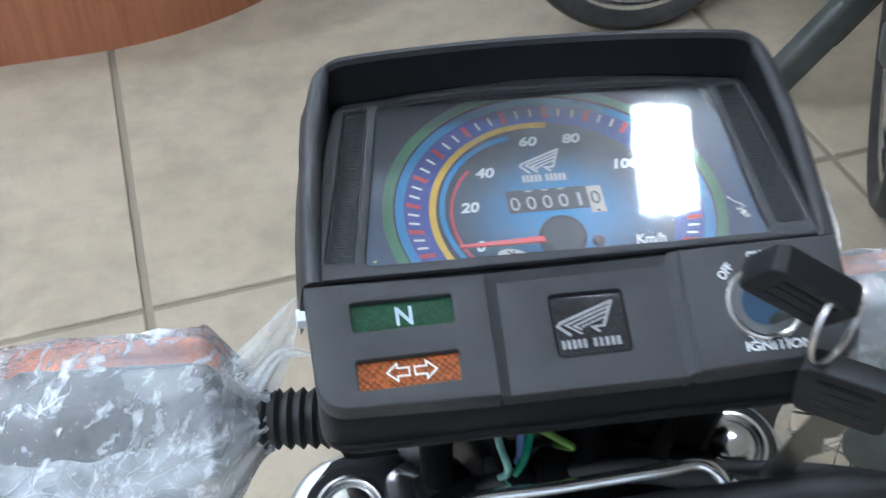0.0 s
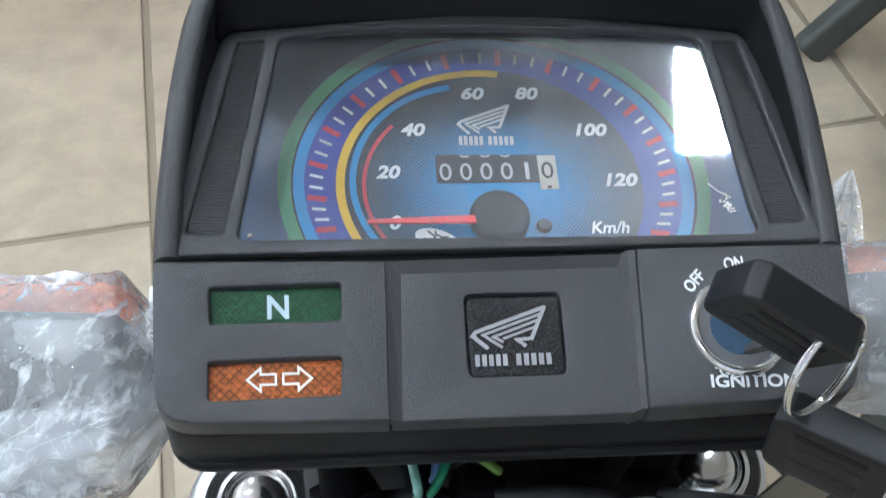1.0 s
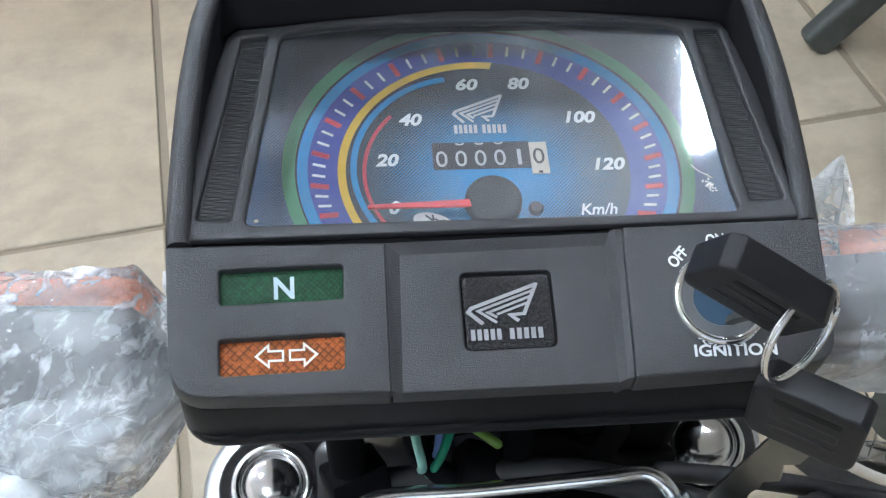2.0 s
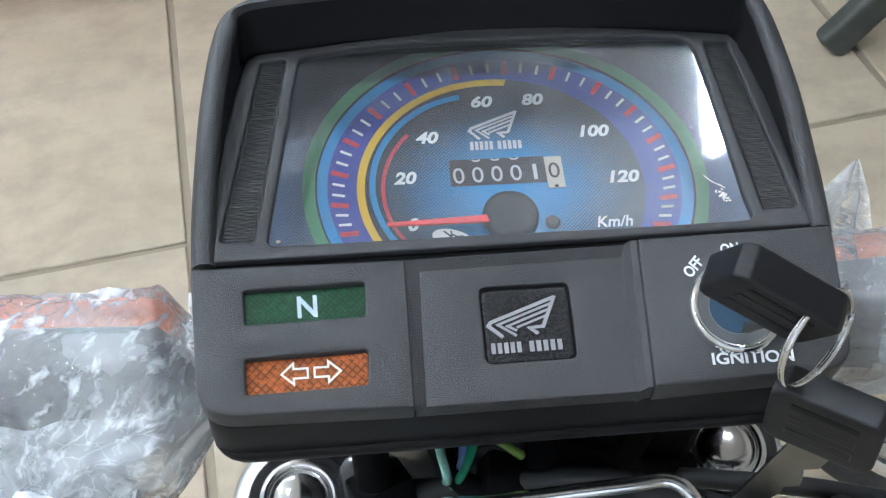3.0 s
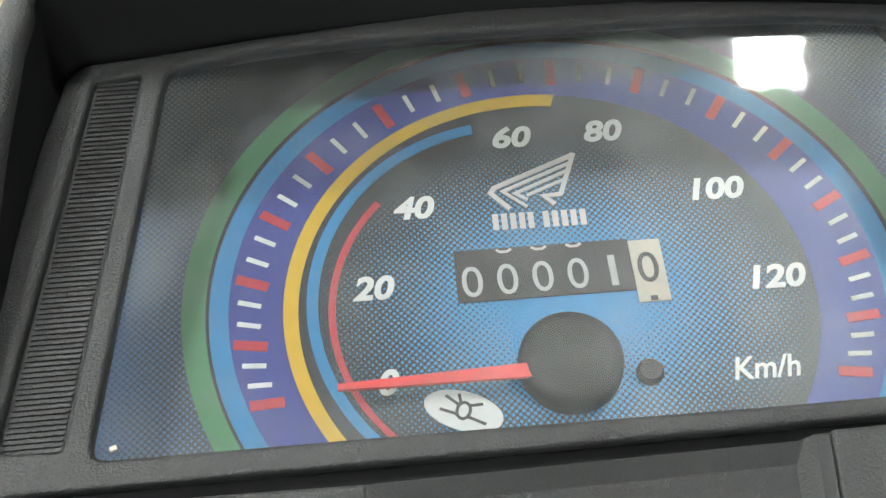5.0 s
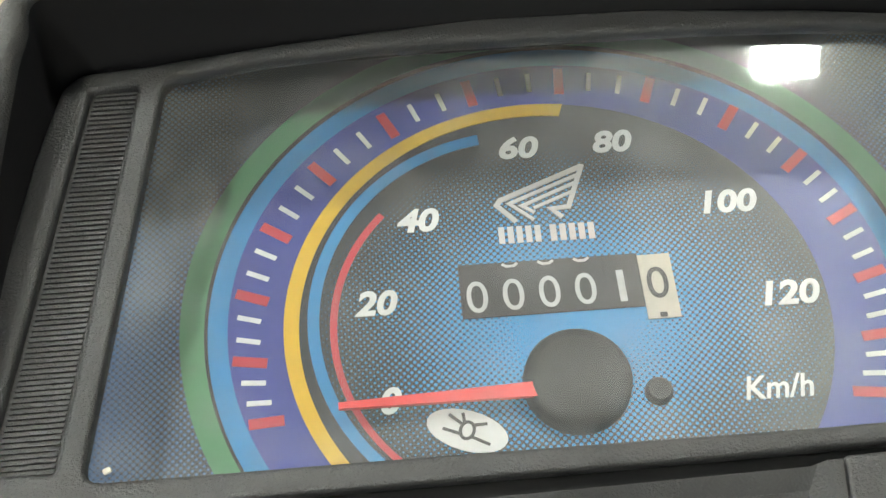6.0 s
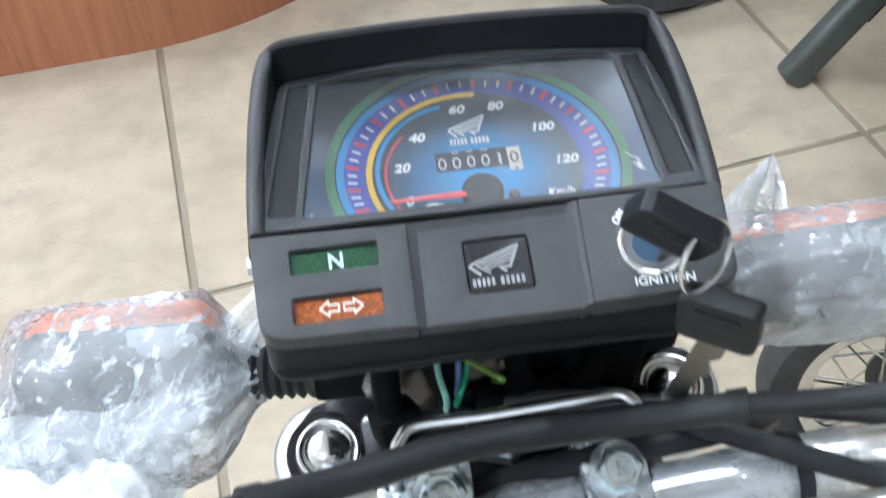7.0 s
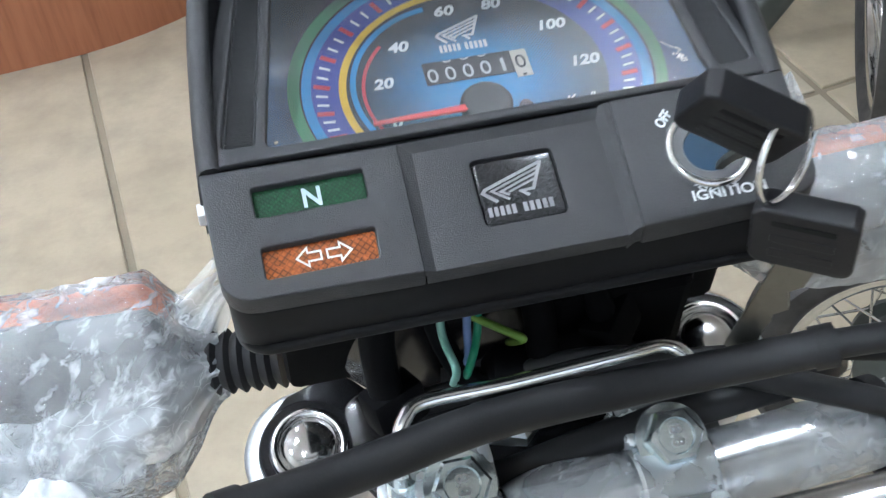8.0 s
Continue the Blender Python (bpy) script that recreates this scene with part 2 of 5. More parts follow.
def film_plastic(name, low, high, facets=0.5, veil=0.35):
    """Crumpled clear wrapping film: see-through flat facets with sharp folds, milky where layers lie on one another,
    with highlights painted in as white streaks.
    """
    m = bpy.data.materials.new(name)
    m.use_nodes = True
    t = m.node_tree
    t.nodes.remove(t.nodes["Principled BSDF"])
    out = t.nodes["Material Output"]
    clear = node(t, "ShaderNodeBsdfTransparent", Color=(0.97, 0.98, 0.985, 1))
    gloss = node(t, "ShaderNodeBsdfGlossy", Roughness=0.12)
    milk = node(t, "ShaderNodeBsdfDiffuse", Color=(0.9, 0.94, 0.97, 1))
    glow = node(t, "ShaderNodeBsdfTranslucent", Color=(0.9, 0.94, 0.97, 1))
    co = t.nodes.new("ShaderNodeTexCoord")
    wob = node(t, "ShaderNodeTexNoise", Scale=22.0, Detail=4.0, Roughness=0.6)
    add = t.nodes.new("ShaderNodeVectorMath")
    add.operation = "MULTIPLY_ADD"
    t.links.new(co.outputs["Object"], wob.inputs["Vector"])
    t.links.new(wob.outputs["Color"], add.inputs[0])
    add.inputs[1].default_value = (0.03, 0.03, 0.03)
    t.links.new(co.outputs["Object"], add.inputs[2])
    height, lines = 0.0, 0.0
    for scale, turn, k in ((52.0, (0.1, 0.2, 0.65), 1.0), (110.0, (0.4, -0.2, -0.75), 0.8)):
        mp = t.nodes.new("ShaderNodeMapping")
        mp.vector_type = "TEXTURE"
        mp.inputs["Scale"].default_value = (3.2, 1.0, 1.0)
        mp.inputs["Rotation"].default_value = turn
        t.links.new(add.outputs[0], mp.inputs["Vector"])
        cell = node(t, "ShaderNodeTexVoronoi", Scale=scale)
        t.links.new(mp.outputs[0], cell.inputs["Vector"])
        # each cell is a plane with a slope of its own
        slope = node(t, "ShaderNodeVectorMath")
        slope.operation = "SUBTRACT"
        t.links.new(cell.outputs["Color"], slope.inputs[0])
        slope.inputs[1].default_value = (0.5, 0.5, 0.5)
        off = node(t, "ShaderNodeVectorMath")
        off.operation = "SUBTRACT"
        t.links.new(mp.outputs[0], off.inputs[0])
        t.links.new(cell.outputs["Position"], off.inputs[1])
        dot = node(t, "ShaderNodeVectorMath")
        dot.operation = "DOT_PRODUCT"
        t.links.new(slope.outputs[0], dot.inputs[0])
        t.links.new(off.outputs[0], dot.inputs[1])
        height = math_of(t, "MULTIPLY_ADD", dot.outputs["Value"], k, height)
        edge = node(t, "ShaderNodeTexVoronoi", Scale=scale)
        edge.feature = "DISTANCE_TO_EDGE"
        t.links.new(mp.outputs[0], edge.inputs["Vector"])
        lines = math_of(t, "MAXIMUM", lines, ramp(t, edge.outputs["Distance"], [(0.0, (1, 1, 1)), (0.035, (0, 0, 0))]))
    for scale, turn in ((75.0, (0.1, 0.2, 0.65)), (190.0, (0.4, -0.2, -0.75))):
        mp = t.nodes.new("ShaderNodeMapping")
        mp.vector_type = "TEXTURE"
        mp.inputs["Scale"].default_value = (3.2, 1.0, 1.0)
        mp.inputs["Rotation"].default_value = turn
        t.links.new(add.outputs[0], mp.inputs["Vector"])
        n = node(t, "ShaderNodeTexNoise", Scale=scale, Detail=2.0, Roughness=0.5)
        t.links.new(mp.outputs[0], n.inputs["Vector"])
        fold = math_of(t, "ABSOLUTE", math_of(t, "MULTIPLY_ADD", n.outputs["Fac"], 2.0, -1.0))
        height = math_of(t, "MULTIPLY_ADD", fold, -0.4 / scale, height)
    bump = node(t, "ShaderNodeBump", Strength=1.0, Distance=facets)
    t.links.new(height, bump.inputs["Height"])
    t.links.new(bump.outputs[0], gloss.inputs["Normal"])
    fres = node(t, "ShaderNodeFresnel", IOR=1.5)
    t.links.new(bump.outputs[0], fres.inputs["Normal"])
    a = t.nodes.new("ShaderNodeMixShader")
    t.links.new(math_of(t, "MULTIPLY_ADD", fres.outputs[0], 1.5, 0.07), a.inputs[0])
    t.links.new(clear.outputs[0], a.inputs[1])
    t.links.new(gloss.outputs[0], a.inputs[2])
    white = t.nodes.new("ShaderNodeMixShader")
    white.inputs[0].default_value = 0.2
    t.links.new(milk.outputs[0], white.inputs[1])
    t.links.new(glow.outputs[0], white.inputs[2])
    # milky where layers lie on one another; whitened folds and streaks stand in for highlights
    broad = ramp(t, noise_of(t, 17.0, 3.0, 0.5), [(0.4, (low,) * 3), (0.62, (high,) * 3)])
    some = ramp(t, noise_of(t, 40.0, 2.0, 0.5), [(0.52, (0, 0, 0)), (0.68, (1, 1, 1))])
    warped = node(t, "ShaderNodeTexNoise", Scale=150.0, Detail=3.0, Roughness=0.6)
    lay = t.nodes.new("ShaderNodeMapping")
    lay.vector_type = "TEXTURE"
    lay.inputs["Scale"].default_value = (3.5, 1.0, 1.4)
    lay.inputs["Rotation"].default_value = (0.4, 0.5, 1.15)
    t.links.new(add.outputs[0], lay.inputs["Vector"])
    t.links.new(lay.outputs[0], warped.inputs["Vector"])
    glint_streak = ramp(t, warped.outputs["Fac"], [(0.53, (0, 0, 0)), (0.69, (1, 1, 1))])
    broad = math_of(t, "MULTIPLY_ADD", glint_streak, veil, broad)
    cloud = math_of(t, "MINIMUM", math_of(t, "MULTIPLY_ADD", math_of(t, "MULTIPLY", lines, some), veil, broad), 0.97)
    b = t.nodes.new("ShaderNodeMixShader")
    t.links.new(cloud, b.inputs[0])
    t.links.new(a.outputs[0], b.inputs[1])
    t.links.new(white.outputs[0], b.inputs[2])
    t.links.new(b.outputs[0], out.inputs["Surface"])
    return m


M_FILM_BUNCHED = film_plastic("bunched_wrapping_film", 0.62, 0.95, 0.5, 0.3)
M_FILM_BAR = film_plastic("thin_bar_film", 0.12, 0.26, 0.2, 0.1)
M_FILM_SLACK = film_plastic("slack_milky_film", 0.14, 0.34, 0.4, 0.1)
M_FILM = film_plastic("clear_wrapping_film", 0.1, 0.35, 0.8, 0.38)


def lens_plastic(name, color, cross=900.0, rough=0.4, deep=0.55, speck=0.0):
    """Coloured lens with a pressed diamond pattern, its lines darker in the colour."""
    m, t, b = mat(name, color, rough)
    co = t.nodes.new("ShaderNodeTexCoord")
    sep = t.nodes.new("ShaderNodeSeparateXYZ")
    t.links.new(co.outputs["Object"], sep.inputs[0])
    x, y = sep.outputs[0], sep.outputs[1]
    u = math_of(t, "PINGPONG", math_of(t, "MULTIPLY", math_of(t, "ADD", x, y), cross), 1.0)
    v = math_of(t, "PINGPONG", math_of(t, "MULTIPLY", math_of(t, "SUBTRACT", x, y), cross), 1.0)
    h = math_of(t, "MAXIMUM", u, v)
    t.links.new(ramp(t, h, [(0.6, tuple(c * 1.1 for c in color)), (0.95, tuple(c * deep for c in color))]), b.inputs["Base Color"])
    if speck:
        # sparkle painted into the colour: random cells are brightened
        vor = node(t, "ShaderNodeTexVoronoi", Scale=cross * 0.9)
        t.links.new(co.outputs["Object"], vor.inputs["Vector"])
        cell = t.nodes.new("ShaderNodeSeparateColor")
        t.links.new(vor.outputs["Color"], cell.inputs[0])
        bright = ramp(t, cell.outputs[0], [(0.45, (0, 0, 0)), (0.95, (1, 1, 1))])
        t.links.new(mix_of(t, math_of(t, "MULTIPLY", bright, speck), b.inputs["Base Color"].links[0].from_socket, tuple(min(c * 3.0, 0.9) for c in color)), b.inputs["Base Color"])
    bump_of(t, b, h, 0.25, 0.0003)
    return m


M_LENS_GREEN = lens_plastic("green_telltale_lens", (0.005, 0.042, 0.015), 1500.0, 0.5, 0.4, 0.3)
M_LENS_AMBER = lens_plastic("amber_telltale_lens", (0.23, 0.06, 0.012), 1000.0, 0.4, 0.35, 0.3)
for m in (M_LENS_GREEN, M_LENS_AMBER):
    m.node_tree.nodes["Principled BSDF"].inputs["Specular IOR Level"].default_value = 0.25
M_LENS_ORANGE = lens_plastic("orange_signal_lens", (0.7, 0.2, 0.08), 300.0, 0.3, 0.92)
M_LOCK_BLUE = flat_print("blue_lock_face", (0.002, 0.034, 0.075), 0.6)


def wood_veneer():
    m, t, b = mat("red_brown_wood_veneer", (0.3, 0.1, 0.05), 0.35)
    grain = noise_of(t, 6.0, 8.0, 0.62, stretch=(9, 9, 0.7))
    fine = noise_of(t, 60.0, 4.0, 0.6, stretch=(6, 6, 0.35))
    base = ramp(t, grain, [(0.25, (0.23, 0.082, 0.037)), (0.5, (0.33, 0.123, 0.058)), (0.78, (0.4, 0.16, 0.078))])
    t.links.new(mix_of(t, math_of(t, "MULTIPLY", fine, 0.3), base, (0.23, 0.078, 0.034)), b.inputs["Base Color"])
    bump_of(t, b, fine, 0.08, 0.001)
    return m


def cement_slab():
    m, t, b = mat("beige_polished_cement", (0.45, 0.41, 0.34), 0.42)
    big = noise_of(t, 2.2, 6.0, 0.6)
    mid = noise_of(t, 14.0, 7.0, 0.65)
    fleck = noise_of(t, 55.0, 5.0, 0.7)
    oi = t.nodes.new("ShaderNodeObjectInfo")
    c = ramp(t, big, [(0.3, (0.41, 0.335, 0.225)), (0.7, (0.51, 0.435, 0.315))])
    c = mix_of(t, math_of(t, "MULTIPLY", oi.outputs["Random"], 0.25), c, (0.42, 0.39, 0.34))
    dirt = ramp(t, math_of(t, "MULTIPLY_ADD", noise_of(t, 5.0, 5.0, 0.6), 0.6, math_of(t, "MULTIPLY", mid, 0.5)), [(0.48, (0, 0, 0)), (0.7, (1, 1, 1))])
    c = mix_of(t, math_of(t, "MULTIPLY", dirt, 0.8), c, (0.3, 0.255, 0.19))
    c = mix_of(t, math_of(t, "MULTIPLY", noise_of(t, 130.0, 6.0, 0.7), 0.4), c, (0.3, 0.26, 0.2))
    pit = ramp(t, fleck, [(0.7, (0, 0, 0)), (0.76, (1, 1, 1))])
    c = mix_of(t, math_of(t, "MULTIPLY", pit, 0.4), c, (0.2, 0.17, 0.13))
    t.links.new(c, b.inputs["Base Color"])
    t.links.new(math_of(t, "MULTIPLY_ADD", mid, 0.3, 0.3), b.inputs["Roughness"])
    bump_of(t, b, mid, 0.1, 0.002)
    return m


M_WOOD = wood_veneer()
M_SLAB = cement_slab()
M_JOINT = flat_print("dirty_joint_mortar", (0.27, 0.23, 0.168), 0.8)


def plaster(name, color):
    m, t, b = mat(name, color, 0.8)
    n = noise_of(t, 3.0, 6.0, 0.6)
    t.links.new(ramp(t, n, [(0.3, tuple(c * 0.88 for c in color)), (0.7, color)]), b.inputs["Base Color"])
    bump_of(t, b, noise_of(t, 120.0), 0.1, 0.002)
    return m


M_WALL = plaster("painted_plaster_wall", (0.62, 0.6, 0.55))
M_CEIL = plaster("white_ceiling_paint", (0.62, 0.62, 0.61))
M_TYRE = grained_plastic("tyre_rubber", (0.022, 0.021, 0.02), 0.7, 300, 0.4, 0.03)
M_STEEL_GREY = grained_plastic("grey_green_painted_steel", (0.045, 0.052, 0.047), 0.4, 200, 0.1, 0.03)


def lamp_glow(name, strength):
    m = bpy.data.materials.new(name)
    m.use_nodes = True
    t = m.node_tree
    t.nodes.remove(t.nodes["Principled BSDF"])
    e = node(t, "ShaderNodeEmission", Color=(0.91, 0.975, 1.0, 1), Strength=strength)
    t.links.new(e.outputs[0], t.nodes["Material Output"].inputs["Surface"])
    return m


M_GLOW = lamp_glow("lit_lamp_diffuser", 305.0)
# Strength of the lamp mirrored in the dial cover, tuned on its own.
M_GLOW_REFLECTED = lamp_glow("lit_reflected_lamp_diffuser", 215.0)
M_WHITE_METAL = grained_plastic("white_enamel", (0.7, 0.7, 0.7), 0.4, 300, 0.05, 0.02)


# ---------------------------------------------------------------- mesh helpers
def thing(name, label, category, m=None, group=""):
    ob = new(name)
    ob.empty_display_size = 0.02
    if m is not None:
        ob.matrix_world = m
    return tagged(ob, label, category, group)


def part(name, bm, material, parent=None, label="", scale=1.0, smooth=False):
    """Links a bmesh as one mesh object under a thing or a part."""
    if scale != 1.0:
        bmesh.ops.scale(bm, vec=(scale, scale, scale), verts=bm.verts)
    bmesh.ops.recalc_face_normals(bm, faces=bm.faces)
    me = bpy.data.meshes.new(name)
    bm.to_mesh(me)
    bm.free()
    me.materials.append(material)
    if smooth:
        for p in me.polygons:
            p.use_smooth = True
    ob = new(name, me)
    if parent:
        ob.parent = parent
    if label:
        ob["label"] = label
    return ob


def smooth_by_angle(ob, angle=35):
    """Shades smooth but keeps edges sharper than the angle."""
    me = ob.data
    bm = bmesh.new()
    bm.from_mesh(me)
    for f in bm.faces:
        f.smooth = True
    for e in bm.edges:
        if len(e.link_faces) == 2 and e.calc_face_angle(0) > radians(angle):
            e.smooth = False
    bm.to_mesh(me)
    bm.free()
    return ob


def add_box(bm, x0, x1, y0, y1, z0, z1, bevel=0.0, m=None, segs=2):
    r = bmesh.ops.create_cube(bm, size=1.0)
    vs = r["verts"]
    bmesh.ops.scale(bm, vec=(x1 - x0, y1 - y0, z1 - z0), verts=vs)
    bmesh.ops.translate(bm, vec=((x0 + x1) / 2, (y0 + y1) / 2, (z0 + z1) / 2), verts=vs)
    if bevel:
        es = list({e for v in vs for e in v.link_edges})
        g = bmesh.ops.bevel(bm, geom=es, offset=bevel, segments=segs, affect="EDGES", profile=0.5)
        vs = list({v for f in g["faces"] for v in f.verts} | {v for v in vs if v.is_valid})
    if m is not None:
        bmesh.ops.transform(bm, matrix=m, verts=vs)
    return vs


def box(*a, **k):
    bm = bmesh.new()
    add_box(bm, *a, **k)
    return bm


def rounded(corners, radii, n=5):
    """A closed 2D outline with rounded corners."""
    out = []
    k = len(corners)
    if isinstance(radii, (int, float)):
        radii = [radii] * k
    for i in range(k):
        p, a, b = Vector(corners[i]), Vector(corners[i - 1]), Vector(corners[(i + 1) % k])
        r = radii[i]
        if r <= 0:
            out.append(p)
            continue
        u, v = (a - p).normalized(), (b - p).normalized()
        half = u.angle(v) / 2
        d = min(r / math.tan(half), 0.48 * (a - p).length, 0.48 * (b - p).length)
        s, e = p + u * d, p + v * d
        for j in range(n + 1):
            f = j / n
            out.append((1 - f) ** 2 * s + 2 * f * (1 - f) * p + f * f * e)
    return out


def plate_bmesh(loops, z0, z1, bevel=0.0, lift=None, bevel_res=2):
    """A flat plate with holes: loops[0] is the outline, the others are holes. lift(x, y) is added to z."""
    cu = bpy.data.curves.new("plate", "CURVE")
    cu.dimensions, cu.fill_mode = "2D", "BOTH"
    cu.extrude = max((z1 - z0) / 2 - bevel, 0.0001)
    cu.bevel_depth, cu.bevel_resolution = bevel, bevel_res
    cu.offset = -bevel
    for loop in loops:
        sp = cu.splines.new("POLY")
        sp.points.add(len(loop) - 1)
        for q, p in zip(sp.points, loop):
            q.co = (p[0], p[1], 0, 1)
        sp.use_cyclic_u = True
    ob = bpy.data.objects.new("plate", cu)
    scene.collection.objects.link(ob)
    me = bpy.data.meshes.new_from_object(ob.evaluated_get(bpy.context.evaluated_depsgraph_get()))
    bpy.data.objects.remove(ob)
    bm = bmesh.new()
    bm.from_mesh(me)
    bpy.data.meshes.remove(me)
    bmesh.ops.remove_doubles(bm, verts=bm.verts, dist=0.001)
    for v in bm.verts:
        v.co.z += (z0 + z1) / 2 + (lift(v.co.x, v.co.y) if lift else 0.0)
    return bm


def text_bmesh(body, size, depth, m, bold=0.0, shear=0.0):
    cu = bpy.data.curves.new("text", "FONT")
    cu.body, cu.size, cu.extrude, cu.offset, cu.shear = body, size, depth, bold, shear
    cu.align_x, cu.align_y = "CENTER", "CENTER"
    cu.resolution_u = 4
    ob = bpy.data.objects.new("text", cu)
    scene.collection.objects.link(ob)
    me = bpy.data.meshes.new_from_object(ob.evaluated_get(bpy.context.evaluated_depsgraph_get()))
    bpy.data.objects.remove(ob)
    bm = bmesh.new()
    bm.from_mesh(me)
    bpy.data.meshes.remove(me)
    bmesh.ops.transform(bm, matrix=m, verts=bm.verts)
    return bm


def glide(points, n=8):
    """A smooth line through the points."""
    ps = [Vector(p) for p in points]
    ps = [2 * ps[0] - ps[1]] + ps + [2 * ps[-1] - ps[-2]]
    out = []
    for i in range(1, len(ps) - 2):
        a, b, c, d = ps[i - 1:i + 3]
        for j in range(n):
            f = j / n
            out.append(0.5 * (2 * b + (c - a) * f + (2 * a - 5 * b + 4 * c - d) * f * f + (3 * b - a - 3 * c + d) * f ** 3))
    return out + [ps[-2]]


def add_tube(bm, line, radius, segs=12, cap=True):
    """A tube along a line; radius is a number or a function of the share of its length."""
    line = [Vector(p) for p in line]
    rings, side = [], None
    for i, p in enumerate(line):
        d = (line[min(i + 1, len(line) - 1)] - line[max(i - 1, 0)]).normalized()
        if side is None:
            side = d.orthogonal().normalized()
        side = (side - d * side.dot(d)).normalized()
        up = d.cross(side)
        r = radius(i / (len(line) - 1)) if callable(radius) else radius
        rings.append([bm.verts.new(p + r * (math.cos(a) * side + math.sin(a) * up))
                      for a in (2 * math.pi * k / segs for k in range(segs))])
    for a, b in zip(rings, rings[1:]):
        for k in range(segs):
            bm.faces.new((a[k], a[(k + 1) % segs], b[(k + 1) % segs], b[k]))
    if cap:
        bm.faces.new(rings[0])
        bm.faces.new(rings[-1])


def tube(line, radius, segs=12, cap=True):
    bm = bmesh.new()
    add_tube(bm, line, radius, segs, cap)
    return bm


def lathe(profile, segs=32, m=None):
    """Turns (radius, z) pairs round the z axis."""
    bm = bmesh.new()
    rings = []
    for r, z in profile:
        if r < 1e-6:
            rings.append([bm.verts.new((0, 0, z))])
        else:
            rings.append([bm.verts.new((r * math.cos(a), r * math.sin(a), z)) for a in (2 * math.pi * k / segs for k in range(segs))])
    for a, b in zip(rings, rings[1:]):
        for k in range(segs):
            q = [a[k % len(a)], a[(k + 1) % len(a)], b[(k + 1) % len(b)], b[k % len(b)]]
            q = list(dict.fromkeys(q))
            if len(q) > 2:
                bm.faces.new(q)
    if m is not None:
        bmesh.ops.transform(bm, matrix=m, verts=bm.verts)
    return bm


def crease(u, v, seed, long=0.011, short=0.06):
    """Height of long sharp creases that run along u."""
    return 1.0 - abs(2.4 * noise.noise(Vector((u * long, v * short, seed))))


MM = 0.001


# ---------------------------------------------------------------- the shop
def build_shop():
    x0, x1, y0, y1, h = ROOM_X0, ROOM_X1, ROOM_Y0, ROOM_Y1, ROOM_H
    floor = part("floor", box(x0, x1, y0, y1, -0.2, -0.006), M_JOINT)
    tagged(floor, "beige polished cement slab floor with dark joints", "floor", kind="structure")
    for name, b in (("wall_north", (x0 - 0.2, x1 + 0.2, y1, y1 + 0.2, -0.2, h)),
                    ("wall_east", (x1, x1 + 0.2, y0, y1, -0.2, h)),
                    ("wall_west", (x0 - 0.2, x0, y0, y1, -0.2, h))):
        tagged(part(name, box(*b), M_WALL), "plain painted plaster wall of the shop", "wall", kind="structure")
    # assumed shop front, out of view: an opening between piers, under a lintel
    bm = bmesh.new()
    add_box(bm, x0 - 0.2, -2.6, y0 - 0.2, y0, -0.2, h)
    add_box(bm, 1.8, x1 + 0.2, y0 - 0.2, y0, -0.2, h)
    add_box(bm, -2.6, 1.8, y0 - 0.2, y0, 2.6, h)
    tagged(part("wall_south", bm, M_WALL), "plastered shop front with a wide open entrance", "wall", kind="structure")
    tagged(part("ceiling", box(x0 - 0.2, x1 + 0.2, y0 - 0.2, y1 + 0.2, h, h + 0.15), M_CEIL),
           "dull white painted flat ceiling", "ceiling", kind="structure")
    tagged(part("ground", box(-30, 30, -40, y0 - 0.2, -0.25, -0.03), M_SLAB), "pale cement ground outside the entrance", "ground", kind="structure")


def build_lamp(x, y, glow):
    lamp = thing("ceiling_lamp", "small square white ceiling lamp, brightly lit", "lamp", pose(x, y, ROOM_H), group="ceiling lamps")
    part("housing", box(-0.067, 0.067, -0.092, 0.092, -0.03, 0.0, bevel=0.006), M_WHITE_METAL, lamp)
    part("diffuser", box(-0.055, 0.055, -0.074, 0.074, -0.0306, -0.024), glow, lamp, "glowing white diffuser")
    return lamp


build_shop()
LAMP_AT = (0.855, 0.305)
build_lamp(*LAMP_AT, M_GLOW_REFLECTED)
# further lamps, unseen; their number and places are set to balance the light
first_lamp = build_lamp(-0.8, -1.2, M_GLOW)
for lx, ly in ((-2.5, -0.4), (-1.0, 0.3), (-1.0, 2.2), (-2.5, 1.2), (-2.5, 2.8)):
    copy_thing(first_lamp, pose(lx, ly, ROOM_H))


